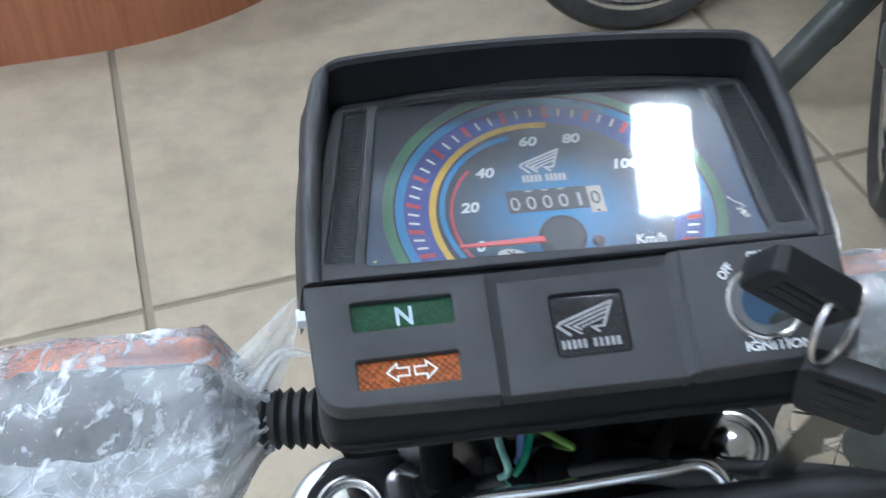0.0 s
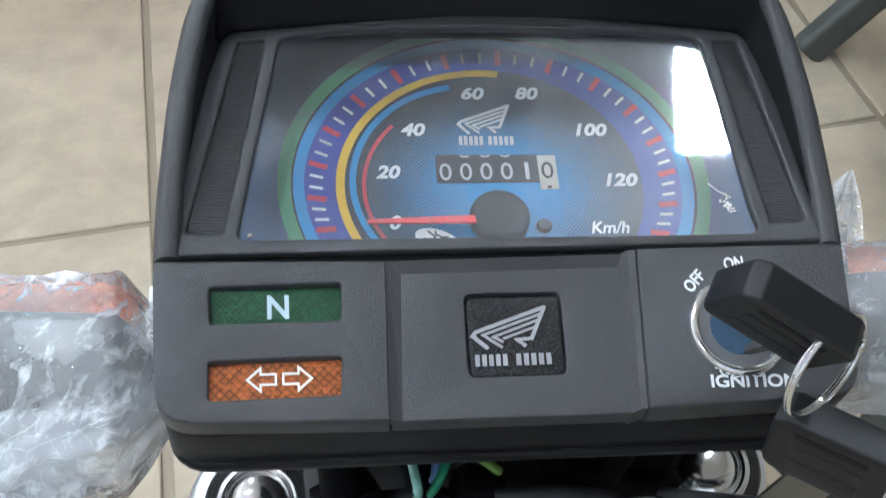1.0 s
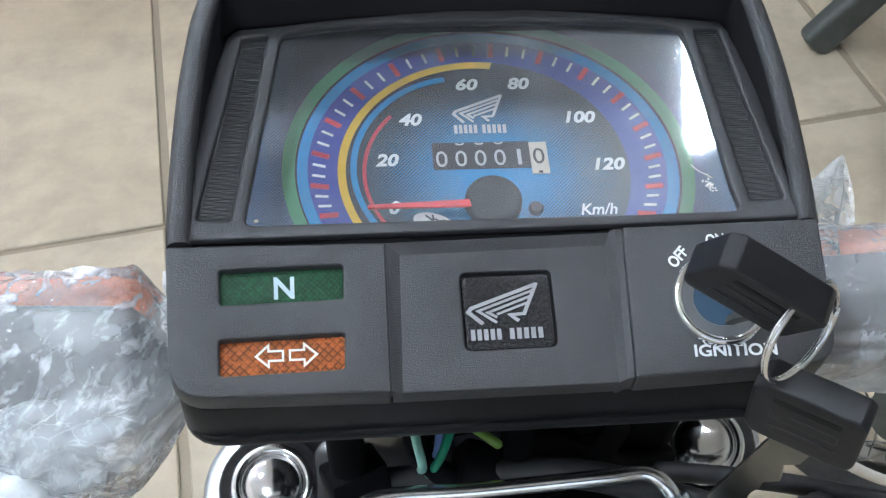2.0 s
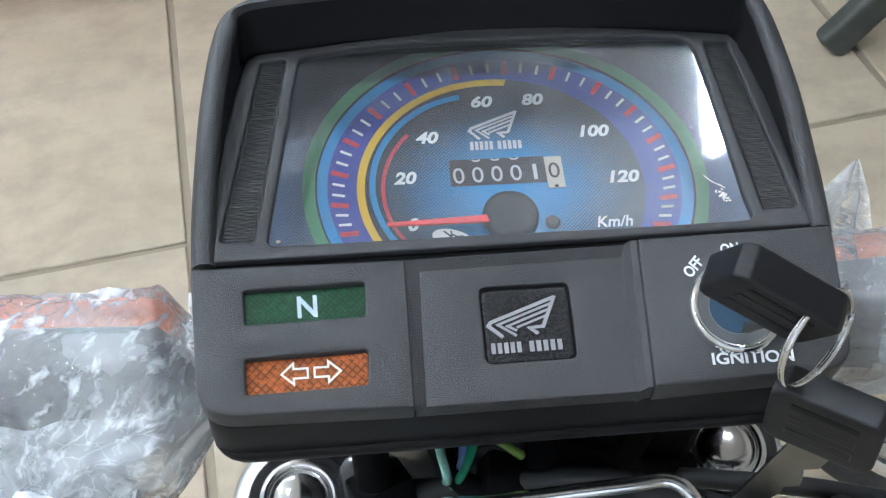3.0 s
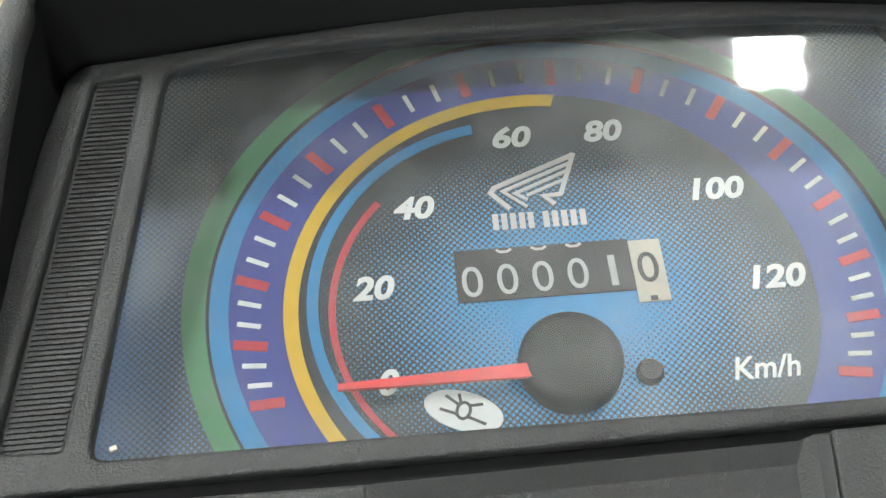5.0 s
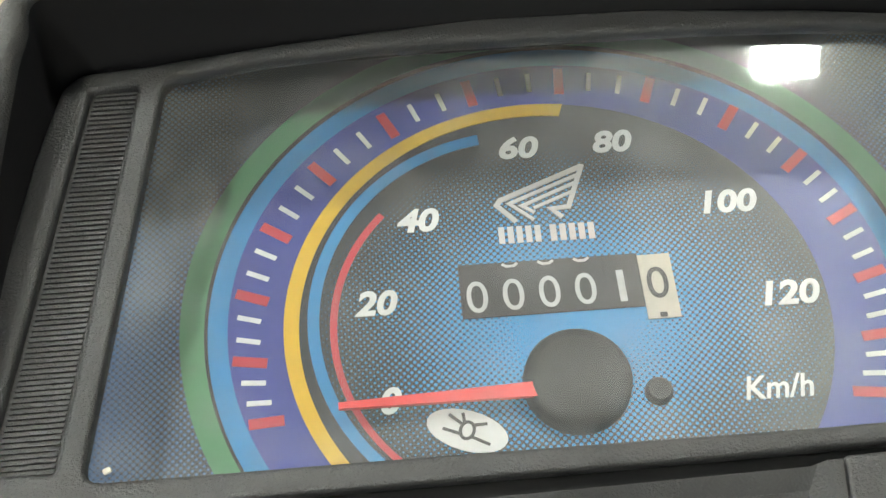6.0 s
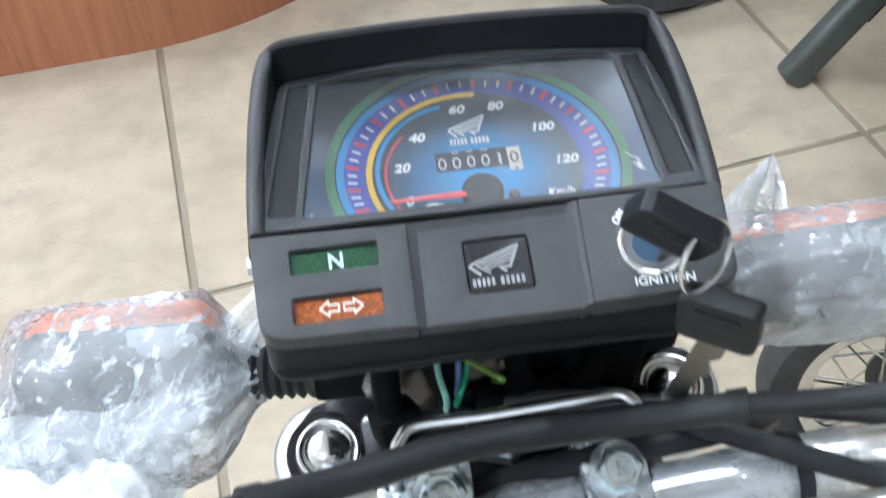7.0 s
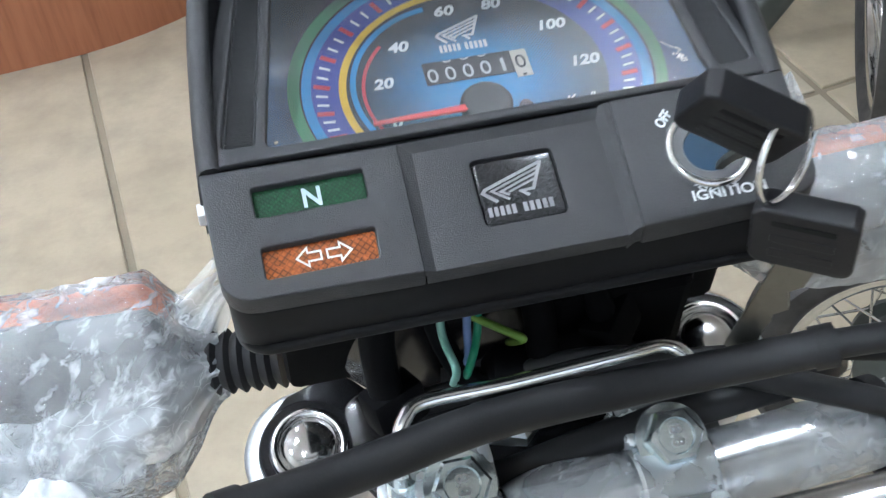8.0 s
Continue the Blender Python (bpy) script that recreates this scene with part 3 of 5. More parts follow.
def build_counter():
    """A desk front that runs straight and turns away in a wide curve."""
    c = thing("counter", "red-brown wood veneer counter with a rounded corner", "counter")
    line = [(-2.6, 2.085), (-0.5, 2.1)]
    r, cx, cy = 0.62, -0.5, 2.1 + 0.62
    line += [(cx + r * math.sin(radians(a)), cy - r * math.cos(radians(a))) for a in range(6, 96, 6)]
    line += [(cx + r, 3.6)]
    bm = bmesh.new()
    rows = []
    for i, (x, y) in enumerate(line):
        p, q = Vector(line[max(i - 1, 0)]), Vector(line[min(i + 1, len(line) - 1)])
        d = (q - p).normalized()
        nrm = Vector((-d.y, d.x))
        rows.append([bm.verts.new((x + nrm.x * o, y + nrm.y * o, z)) for o, z in ((0, 0.0), (0, 0.88), (0.03, 0.88), (0.03, 0.0))])
    for a, b in zip(rows, rows[1:]):
        for k in range(4):
            bm.faces.new((a[k], a[(k + 1) % 4], b[(k + 1) % 4], b[k]))
    bm.faces.new(rows[0])
    bm.faces.new(rows[-1])
    smooth_by_angle(part("front_panel", bm, M_WOOD, c), 30)
    top = [(x, y) for x, y in line] + [(-2.6, 3.6)]
    outer = []
    for x, y in top:
        outer.append((x + (0.03 if x > 0 else 0), y - (0.03 if y < 2.5 else 0)))
    part("worktop", plate_bmesh([outer], 0.88, 0.92, 0.006), M_WOOD, c)
    return c


build_counter()


# ---------------------------------------------------------------- spoked wheels of the neighbouring motorcycles
def build_wheel(m, label, radius=0.27):
    w = thing("motorcycle_wheel", label, "wheel", m, group="wheels of parked motorcycles")
    prof = [(radius - 0.055, -0.02), (radius - 0.04, -0.034), (radius - 0.018, -0.036), (radius - 0.004, -0.022), (radius, 0.0),
            (radius - 0.004, 0.022), (radius - 0.018, 0.036), (radius - 0.04, 0.034), (radius - 0.055, 0.02), (radius - 0.055, -0.02)]
    smooth_by_angle(part("tyre", lathe(prof, 72), M_TYRE, w), 50)
    ri = radius - 0.052
    rim = [(ri, -0.021), (ri + 0.006, -0.024), (ri, -0.026), (ri - 0.012, -0.02), (ri - 0.016, 0.0), (ri - 0.012, 0.02), (ri, 0.026), (ri + 0.006, 0.024), (ri, 0.021), (ri, -0.021)]
    smooth_by_angle(part("rim", lathe(rim, 72), M_CHROME, w), 50)
    hub = [(0, -0.05), (0.028, -0.05), (0.05, -0.032), (0.055, -0.03), (0.055, -0.024), (0.04, -0.02), (0.04, 0.02), (0.055, 0.024), (0.055, 0.03), (0.03, 0.05), (0, 0.05)]
    smooth_by_angle(part("hub", lathe(hub, 36), M_STEEL_GREY, w), 40)
    bm = bmesh.new()
    add_tube(bm, [(0, 0, -0.001), (1, 0, 0.001)], 0.0016, 6)
    spoke = None
    for k in range(36):
        side = 1 if k % 2 else -1
        a = 2 * math.pi * k / 36
        b = a + (0.55 if (k // 2) % 2 else -0.55)
        p = Vector((0.05 * math.cos(b), 0.05 * math.sin(b), 0.027 * side))
        q = Vector(((ri - 0.014) * math.cos(a), (ri - 0.014) * math.sin(a), 0.006 * side))
        if spoke is None:
            spoke = part("spoke", bm, M_CHROME, w)
            ob = spoke
        else:
            ob = spoke.copy()
            scene.collection.objects.link(ob)
        d = q - p
        ob.matrix_basis = Matrix.Translation(p) @ d.to_track_quat("X", "Z").to_matrix().to_4x4() @ Matrix.Diagonal((d.length, 1, 1, 1))
    return w


TYRE_R = 0.27
first_wheel = build_wheel(pose(0.635, 1.90, TYRE_R, 90, 0, 8), "black tyred spoked wheel of a parked motorcycle near the counter")
w2 = copy_thing(first_wheel, pose(0.86, 1.26, TYRE_R, 90, 0, 66))
w2["label"] = "black tyred spoked wheel of a motorcycle parked alongside"
build_wheel(pose(0.535, 0.612, 0.18, 90, 0, -24), "small dusty black tyre with chrome rim beside the motorcycle", 0.18)


def leaning(bm):
    bmesh.ops.transform(bm, matrix=pose(0, 0, 0.012, 0, 43, 0), verts=bm.verts)
    return bm


def build_parked_motorcycle():
    """The low parts of a motorcycle parked across: engine, frame, stand, exhaust, with tank and seat above."""
    b = thing("parked_motorcycle", "dark parked motorcycle resting on its grey-green steel stand", "motorcycle", pose(0.742, 1.555, 0))
    leg = [(-0.03, -0.022), (0.03, -0.022), (0.03, 0.022), (-0.03, 0.022)]
    smooth_by_angle(part("stand_leg", leaning(plate_bmesh([rounded(leg, 0.016, 6)], -0.004, 0.62, 0.012, None, 4)), M_STEEL_GREY, b, "grey-green painted steel stand leg"), 40)
    part("leg_web", leaning(plate_bmesh([rounded([(0.026, 0.006), (0.05, 0.006), (0.05, 0.016), (0.026, 0.016)], 0.003, 3)], 0.16, 0.62)), M_GLOSS_BLACK, b, "black strip along the leg")
    smooth_by_angle(part("crankcase", box(0.22, 0.72, -0.12, 0.3, 0.22, 0.5, bevel=0.05, segs=4), M_GLOSS_BLACK, b, "black engine casing"), 40)
    for x, z in ((0.28, 0.3), (0.28, 0.44), (0.32, 0.26)):
        part("cover_bolt", lathe([(0, 0.012), (0.009, 0.012), (0.011, 0.0), (0, 0.0)], 12, pose(x - 0.0, -0.121, z, 90, 0, 0)), M_ZINC, b, "bright zinc bolt")
    # Cylinder, exhaust, frame, tank and seat are unseen, added to shade the floor.
    for k in range(6):
        part("cylinder_fin", box(0.42, 0.62, -0.02, 0.2, 0.52 + 0.022 * k, 0.53 + 0.022 * k, bevel=0.003), M_ALLOY, b)
    smooth_by_angle(part("cylinder", lathe([(0, 0.5), (0.08, 0.5), (0.08, 0.68), (0, 0.68)], 32, pose(0.52, 0.09, 0)), M_STEEL_GREY, b), 40)
    smooth_by_angle(part("exhaust", tube(glide([(0.3, 0.12, 0.55), (0.2, 0.1, 0.4), (0.24, 0.1, 0.26), (0.5, 0.1, 0.2), (1.25, 0.12, 0.26)], 8), 0.02, 20), M_CHROME, b, "chrome exhaust pipe"), 60)
    smooth_by_angle(part("frame_tube", tube(glide([(0.12, 0.09, 0.82), (0.3, 0.09, 0.3), (0.55, 0.09, 0.2), (1.1, 0.09, 0.4), (1.2, 0.09, 0.74)], 8), 0.019, 16), M_GLOSS_BLACK, b), 60)
    smooth_by_angle(part("tank", box(0.18, 0.66, -0.03, 0.21, 0.72, 0.98, bevel=0.09, segs=5), M_GLOSS_BLACK, b, "gloss black fuel tank"), 40)
    smooth_by_angle(part("seat", box(0.64, 1.3, -0.03, 0.21, 0.74, 0.86, bevel=0.045, segs=4), M_RUBBER, b, "black vinyl seat"), 40)
    return b


build_parked_motorcycle()

# ---------------------------------------------------------------- instrument cluster, in millimetres in its own frame
STEER = pose(0, 0, 1.0461, 17.234, 4.682, 0)
CX = -4.3


def z_panel(x, y):
    return 15.0 + 0.17 * (y + 30.4)


def z_bezel(x, y):
    return 15.2 + 0.1 * (y + 28)


def hood_bmesh():
    """The visor: a wall that rises round the dial towards its top edge, with a rounded rim."""
    half = [(-77.6, -30.2, 15.6), (-77.2, -20, 19.0), (-76.0, -8, 23.5), (-74.2, 6, 29.0), (-72.0, 17, 33.5), (-70.3, 23.0, 36.0),
            (-68.0, 28.2, 37.5), (-64.0, 31.0, 38.2), (-57, 32.3, 38.4), (-40, 33.6, 38.6), (-20, 34.4, 38.8)]
    pts = [tuple(p) for p in glide(half + [(0, 34.7, 38.8)] + [(-x, y, z) for x, y, z in reversed(half)], 4)]
    bm = bmesh.new()
    rows = []
    for i, (x, y, z) in enumerate(pts):
        a, b = Vector(pts[max(i - 1, 0)][:2]), Vector(pts[min(i + 1, len(pts) - 1)][:2])
        d = (b - a).normalized()
        o = Vector((-d.y, d.x))
        if i == 0:
            o = Vector((-1, 0))
        if i == len(pts) - 1:
            o = Vector((1, 0))
        th = 5.2 - 3.4 * max(0.0, o.y) ** 2
        lean = 2.3 * max(0.0, min(1.0, y / 26))
        y, z = y + lean, z - 1.07 * lean
        rise = (z - 15.6) / 23.0
        zb = z_bezel(x, y)
        floor_in = 5.3 - 3.4 * max(0.0, min(1.0, (y - 25) / 7)) - 1.6 * max(0.0, min(1.0, -y / 25)) + lean * max(0.0, o.y)
        back = 13.0 * max(0.0, min(1.0, (y - 18) / 12)) * max(0.0, o.y) ** 3
        sec = [(1.6 + 3 * rise + back, -12.0), (1.5 + 2 * rise + back, 2.0), (1.0 + 0.5 * back, z * 0.6), (0.5, z - 2.2), (-0.5, z - 0.7), (-1.8, z), (-th + 1.4, z), (-th + 0.3, z - 0.8),
               (-th - 0.2, z - 2.2), (-floor_in + 0.2, min(zb - 0.6, z - 2.6)), (-floor_in - 0.8, zb - 2.0), (-floor_in - 0.8, zb - 4.0)]
        rows.append([bm.verts.new((x + CX + o.x * off, y + o.y * off, zz)) for off, zz in sec])
    for a, b in zip(rows, rows[1:]):
        for k in range(len(a) - 1):
            bm.faces.new((a[k], a[k + 1], b[k + 1], b[k]))
    bm.faces.new(rows[0])
    bm.faces.new(rows[-1])
    return bm


GLASS = [(-64.4, -26.1), (-20.9, -26.4), (23.5, -27.0), (54.7, -27.0), (53.3, -20.3), (52.0, -5.5), (50.6, 9.8), (48.6, 25.8), (44.8, 27.4), (32.8, 28.6), (17.8, 29.3), (0, 29.7),
         (-14, 29.8), (-27.0, 29.8), (-41.8, 28.9), (-54.4, 27.0)]
VENT_L = [(-75.6, -24.2), (-67.4, -24.7), (-57.7, 26.8), (-64.2, 26.0)]
VENT_R = [(57.4, -24.6), (66.1, -24.2), (57.9, 25.6), (51.5, 25.8)]
LIP = [(-79.4, -29.6), (69.8, -29.6), (69.0, -24.7), (67.2, -10), (65.0, 7), (61.2, 24.0), (58.8, 28.0), (33.3, 31.2), (10.8, 33.0), (-11.7, 33.4), (-26.8, 32.4), (-41.6, 31.2), (-56.4, 29.5),
       (-65.6, 28.8), (-68.0, 26.6), (-71.3, 15.9), (-74.5, 1.3), (-77.2, -9.6), (-78.6, -21.8)]


def pane_bmesh():
    """The dial cover, moulded with a slight hollow from top to bottom."""
    bm = bmesh.new()
    rows = []
    for i in range(33):
        y = -27.2 + 60.4 * i / 32
        f = (y + 25.4) / 54.6
        x0, x1 = -64.4 + 9 * f - 1.6, 54.4 - 6.2 * f + 1.6
        z = z_bezel(0, y) - 1.4 + (y - 2.0) ** 2 / (2 * 2900.0)
        rows.append([bm.verts.new((x0 + (x1 - x0) * k / 8, y, z)) for k in range(9)])
    for a, b in zip(rows, rows[1:]):
        for k in range(8):
            bm.faces.new((a[k], a[k + 1], b[k + 1], b[k]))
    return bm


def build_cluster():
    c = thing("instrument_cluster", "black grained plastic motorcycle instrument cluster with blue speedometer", "instrument cluster", STEER)
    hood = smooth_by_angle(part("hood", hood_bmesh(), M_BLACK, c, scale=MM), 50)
    # Inner wall in a smoother, darker black; the hood's shade is in this colour.
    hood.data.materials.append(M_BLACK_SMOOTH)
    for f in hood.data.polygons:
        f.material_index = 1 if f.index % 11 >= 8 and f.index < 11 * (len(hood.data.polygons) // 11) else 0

    # bezel plate round the dial with openings for the pane and the two ribbed inserts
    out = rounded(LIP, [0, 0, 0, 0, 2, 3, 3, 0, 0, 0, 0, 0, 0, 3, 3, 0, 0, 0, 0], 3)
    bez = plate_bmesh([out, rounded(GLASS, [2] * 4 + [0, 0, 0, 3, 3] + [0] * 6 + [3], 4), rounded(VENT_L, 1.0, 3), rounded(VENT_R, 1.0, 3)], -2.6, 0.0, 0.8, z_bezel)
    smooth_by_angle(part("bezel", bez, M_BLACK, c, scale=MM), 40)
    # ribbed inserts, a little below the bezel
    for loop in (VENT_L, VENT_R):
        back = plate_bmesh([rounded(loop, 1.2, 3)], -3.4, -1.5, 0.0, z_bezel)
        vent = part("ribbed_insert", back, M_BLACK, c, "finely ribbed black plastic insert", scale=MM)
        n = 74
        for k in range(n):
            f = (k + 0.5) / n
            a, b = Vector(loop[0]).lerp(Vector(loop[3]), f), Vector(loop[1]).lerp(Vector(loop[2]), f)
            bm = bmesh.new()
            y = (a.y + b.y) / 2
            add_box(bm, a.x + 0.5, b.x - 0.5, y - 0.2, y + 0.2, z_bezel(0, y) - 1.6, z_bezel(0, y) - 1.15)
            part("rib", bm, M_BLACK, vent, scale=MM)
    pane = part("pane", pane_bmesh(), M_PANE, c, "clear plastic dial cover with hairline scratches", scale=MM, smooth=True)
    filler = plate_bmesh([[(-81, -33.0), (72, -33.0), (72, -27.6), (-81, -27.6)]], -5.5, -2.7, 0.3, z_bezel)
    part("inner_ledge", filler, M_BLACK_SMOOTH, c, scale=MM)

    # a speck of dried glue with a hair scratch, and a crumb in the corner
    rng = random.Random(4)
    bm = bmesh.new()
    for k in range(34):
        x, y = 48.3 + rng.gauss(0, 0.75), -19.4 + rng.gauss(0, 0.9)
        w = rng.uniform(0.12, 0.34)
        add_box(bm, -w, w, -0.13, 0.13, 0.0, 0.2, m=pose(x, y, z_bezel(x, y) - 1.3, 0, 0, rng.uniform(0, 180)))
    part("glue_speck", bm, M_WHITE, pane, "dried white glue speck", scale=MM)
    line = glide([(44.6, -13.4, 0), (46.3, -15.2, 0), (48.2, -16.4, 0), (49.4, -17.3, 0)], 5)
    part("scratch", tube([(p.x, p.y, z_bezel(p.x, p.y) - 1.25) for p in line], 0.12, 6), M_WHITE, pane, scale=MM)
    part("crumb", box(-0.5, 0.5, -0.35, 0.35, 0.0, 0.5, bevel=0.15, m=pose(-61.6, -24.6, z_bezel(0, -24) - 1.3, 0, 0, 20)), M_IVORY, pane, scale=MM)

    # lower panel in three fields, the middle one sunk
    left = rounded([(-82.4, -30.9), (-81.4, -66.4), (-32.4, -67.4), (-31.8, -31.9)], [1, 9, 0.6, 0.6], 6)
    n_win = rounded([(-70.2, -37.1), (-41.9, -36.9), (-42.1, -45.1), (-70.1, -45.4)], 0.9, 3)
    t_win = rounded([(-70.4, -53.6), (-42.2, -53.2), (-42.6, -61.5), (-70.3, -61.9)], 0.9, 3)
    smooth_by_angle(part("left_field", plate_bmesh([left, n_win, t_win], -6.5, 0.0, 0.6, z_panel), M_BLACK, c, scale=MM), 40)
    # the middle field is sunk, with sloping flanks and a pocket for the badge
    mid = rounded([(-31.4, -32.4), (-31.9, -67.2), (20.6, -67.2), (21.6, -32.4)], 0.5, 3)
    pocket = rounded([(-15.0, -39.4), (-15.0, -58.1), (6.6, -58.1), (6.6, -39.4)], 1.8, 4)
    smooth_by_angle(part("middle_field", plate_bmesh([mid, pocket], -6.5, -1.5, 0.3, z_panel), M_BLACK, c, scale=MM), 40)
    flank = [[(-31.9, -32.0, -0.2), (-28.6, -34.4, -1.44), (-29.8, -67.2, -1.44), (-32.4, -67.3, -0.2)],
             [(-31.9, -32.0, -0.2), (23.4, -31.6, -0.2), (20.5, -34.0, -1.44), (-28.6, -34.4, -1.44)]]
    for quad in flank:
        bm = bmesh.new()
        vs = [bm.verts.new((x, y, z_panel(x, y) + z + dz)) for dz in (0.0, -2.5) for x, y, z in quad]
        for q in ((0, 1, 2, 3), (4, 5, 6, 7), (0, 1, 5, 4), (1, 2, 6, 5), (2, 3, 7, 6), (3, 0, 4, 7)):
            bm.faces.new([vs[i] for i in q])
        part("field_flank", bm, M_BLACK, c, scale=MM)
    bm = bmesh.new()
    a = [(19.6, -67.3, -1.46), (21.4, -67.3, 0.7), (22.8, -67.3, 1.0), (24.2, -31.4, 1.0), (22.4, -31.4, 1.0), (20.4, -31.4, -1.46)]
    for dz in (0.0, -6.0):
        [bm.verts.new((x, y, z_panel(x, y) + z + dz)) for x, y, z in a]
    bm.verts.ensure_lookup_table()
    for q in ((0, 1, 4, 5), (1, 2, 3, 4), (6, 7, 10, 11), (7, 8, 9, 10), (0, 1, 7, 6), (1, 2, 8, 7), (2, 3, 9, 8), (3, 4, 10, 9), (4, 5, 11, 10), (5, 0, 6, 11)):
        bm.faces.new([bm.verts[i] for i in q])
    part("shoulder", bm, M_BLACK, c, scale=MM)
    right = rounded([(23.1, -67.4), (71.0, -66.0), (72.6, -30.7), (24.5, -31.0)], [0.6, 8, 1, 0.6], 6)
    smooth_by_angle(part("right_field", plate_bmesh([right], -6.5, 1.2, 0.6, z_panel), M_BLACK, c, scale=MM), 40)

    # body under the panel: upper case, rim and lower case
    up = rounded([(-66.0, 48), (-79.0, 20), (-81.0, -66.8), (71.0, -66.8), (68.0, 20), (56.0, 48)], [6, 9, 9, 9, 9, 6], 6)
    smooth_by_angle(part("case", plate_bmesh([up, [(-74, -28.8), (64, -28.8), (62, 20), (54, 44), (-63, 44), (-72, 20)]], -12.0, 8.0, 0.8, lambda x, y: min(0.0, 0.14 * (y + 30)) if y < -30 else 0.0), M_BLACK_SMOOTH, c, scale=MM), 40)
    low_rim = rounded([(-65.0, 47), (-78.0, 20), (-80.6, -68.2), (70.6, -68.2), (67.0, 20), (55.0, 47)], [6, 9, 10, 10, 9, 6], 6)
    smooth_by_angle(part("case_rim", plate_bmesh([low_rim], -16.0, -12.1, 1.3), M_BLACK_SMOOTH, c, scale=MM), 40)
    part("side_clip", box(-84.6, -81.2, -33.4, -29.2, -3.0, 1.5, bevel=0.4), M_WHITE, c, "small white plastic clip", scale=MM)
    low = rounded([(-70, 34), (-74.0, -61.0), (64.0, -61.0), (62, 34)], [8, 14, 14, 8], 6)
    smooth_by_angle(part("lower_case", plate_bmesh([low], -26.0, -15.9, 3.0), M_BLACK_SMOOTH, c, scale=MM), 40)
    return c


cluster = build_cluster()
# The rings of the print are not quite round: (x, y, half width, half height) of each edge.
RING = {"green_out": (-2.4, -1.2, 53.4, 49.0), "green_in": (-2.5, -1.6, 50.0, 45.9), "blue_out": (-2.6, -1.8, 49.4, 45.2), "blue_in": (-2.8, -1.7, 46.5, 42.1),
        "yellow_out": (-3.9, -2.5, 37.8, 35.7), "yellow_in": (-4.3, -2.6, 35.3, 33.7), "arc_out": (-7.9, -1.6, 30.5, 30.2), "arc_in": (-8.0, -1.7, 28.8, 28.6),
        "red_out": (-8.7, -2.9, 26.7, 26.6), "red_in": (-8.7, -3.0, 25.7, 25.7)}
SPOKES = (-2.98, -12.2)


def on_ring(name, a):
    x, y, w, h = RING[name]
    return (x + w * math.sin(radians(a)), y + h * math.cos(radians(a)))


def ring_print(inner, outer, a0, a1, z0, z1, n=96):
    """A printed band between two ring edges, in degrees clockwise from the top."""
    bm = bmesh.new()
    rows = []
    for k in range(n + 1):
        a = a0 + (a1 - a0) * k / n
        p, q = on_ring(inner, a), on_ring(outer, a)
        rows.append([bm.verts.new((*r, z)) for r, z in ((p, z0), (p, z1), (q, z1), (q, z0))])
    for a, b in zip(rows, rows[1:]):
        for i in range(4):
            bm.faces.new((a[i], a[(i + 1) % 4], b[(i + 1) % 4], b[i]))
    bm.faces.new(rows[0])
    bm.faces.new(rows[-1])
    return bm


def scale_point(k):
    """Where the k-th step of the scale, counted from the top, lies on the tick ring."""
    s, c = math.sin(0.24 * k), math.cos(0.24 * k)
    w = 1.0 + 0.0207 * s - 0.2804 * c
    return Vector(((41.6 * s + 4.1 * c - 2.98) / w, (-1.85 * s + 38.94 * c - 12.22) / w))


def tick_bmesh(k, half, width):
    p = scale_point(k)
    d = (p - Vector(SPOKES)).normalized()
    bm = bmesh.new()
    add_stroke(bm, [p - d * half, p + d * half], width, 0.12, 0.22)
    return bm


def dial_part(name, bm, material, parent, label=""):
    return part(name, bm, material, parent, label, scale=MM)


def fitted_text(body, w, h, depth, m, bold=0.0, shear=0.0):
    """Lettering stretched to a width and height about its middle."""
    bm = text_bmesh(body, h * 1.3, depth, Matrix.Identity(4), bold * h, shear)
    xs, ys = [v.co.x for v in bm.verts], [v.co.y for v in bm.verts]
    for v in bm.verts:
        v.co.x = (v.co.x - (min(xs) + max(xs)) / 2) * w / (max(xs) - min(xs))
        v.co.y = (v.co.y - (min(ys) + max(ys)) / 2) * h / (max(ys) - min(ys))
    bmesh.ops.transform(bm, matrix=m, verts=bm.verts)
    return bm


def word_bars(x0, x1, y0, y1, count, depth, m):
    """Plain upright bars the size of a word's letters."""
    bm = bmesh.new()
    step = (x1 - x0) / count
    for k in range(count):
        add_box(bm, x0 + (k + 0.17) * step, x0 + (k + 0.83) * step, y0, y1, 0.0, depth)
    bmesh.ops.transform(bm, matrix=m, verts=bm.verts)
    return bm


def at(x, y, z, rz=0):
    return pose(x, y, z, 0, 0, rz)


def add_stroke(bm, line, w, z0, z1):
    """A flat raised stroke of width w along a line of points."""
    ps = [Vector(p) for p in line]
    left, right = [], []
    for i, p in enumerate(ps):
        d0 = (p - ps[i - 1]).normalized() if i else (ps[1] - p).normalized()
        d1 = (ps[i + 1] - p).normalized() if i + 1 < len(ps) else d0
        n = Vector((-(d0 + d1).y, (d0 + d1).x)).normalized()
        k = w / 2 / max(0.5, n.dot(Vector((-d0.y, d0.x))))
        left.append(p + n * k)
        right.append(p - n * k)
    for a0, a1, b0, b1 in zip(left, left[1:], right, right[1:]):
        v = [bm.verts.new((*q, z)) for z in (z0, z1) for q in (a0, b0, b1, a1)]
        for q in ((4, 5, 6, 7), (0, 1, 5, 4), (1, 2, 6, 5), (2, 3, 7, 6), (3, 0, 4, 7)):
            bm.faces.new([v[k] for k in q])


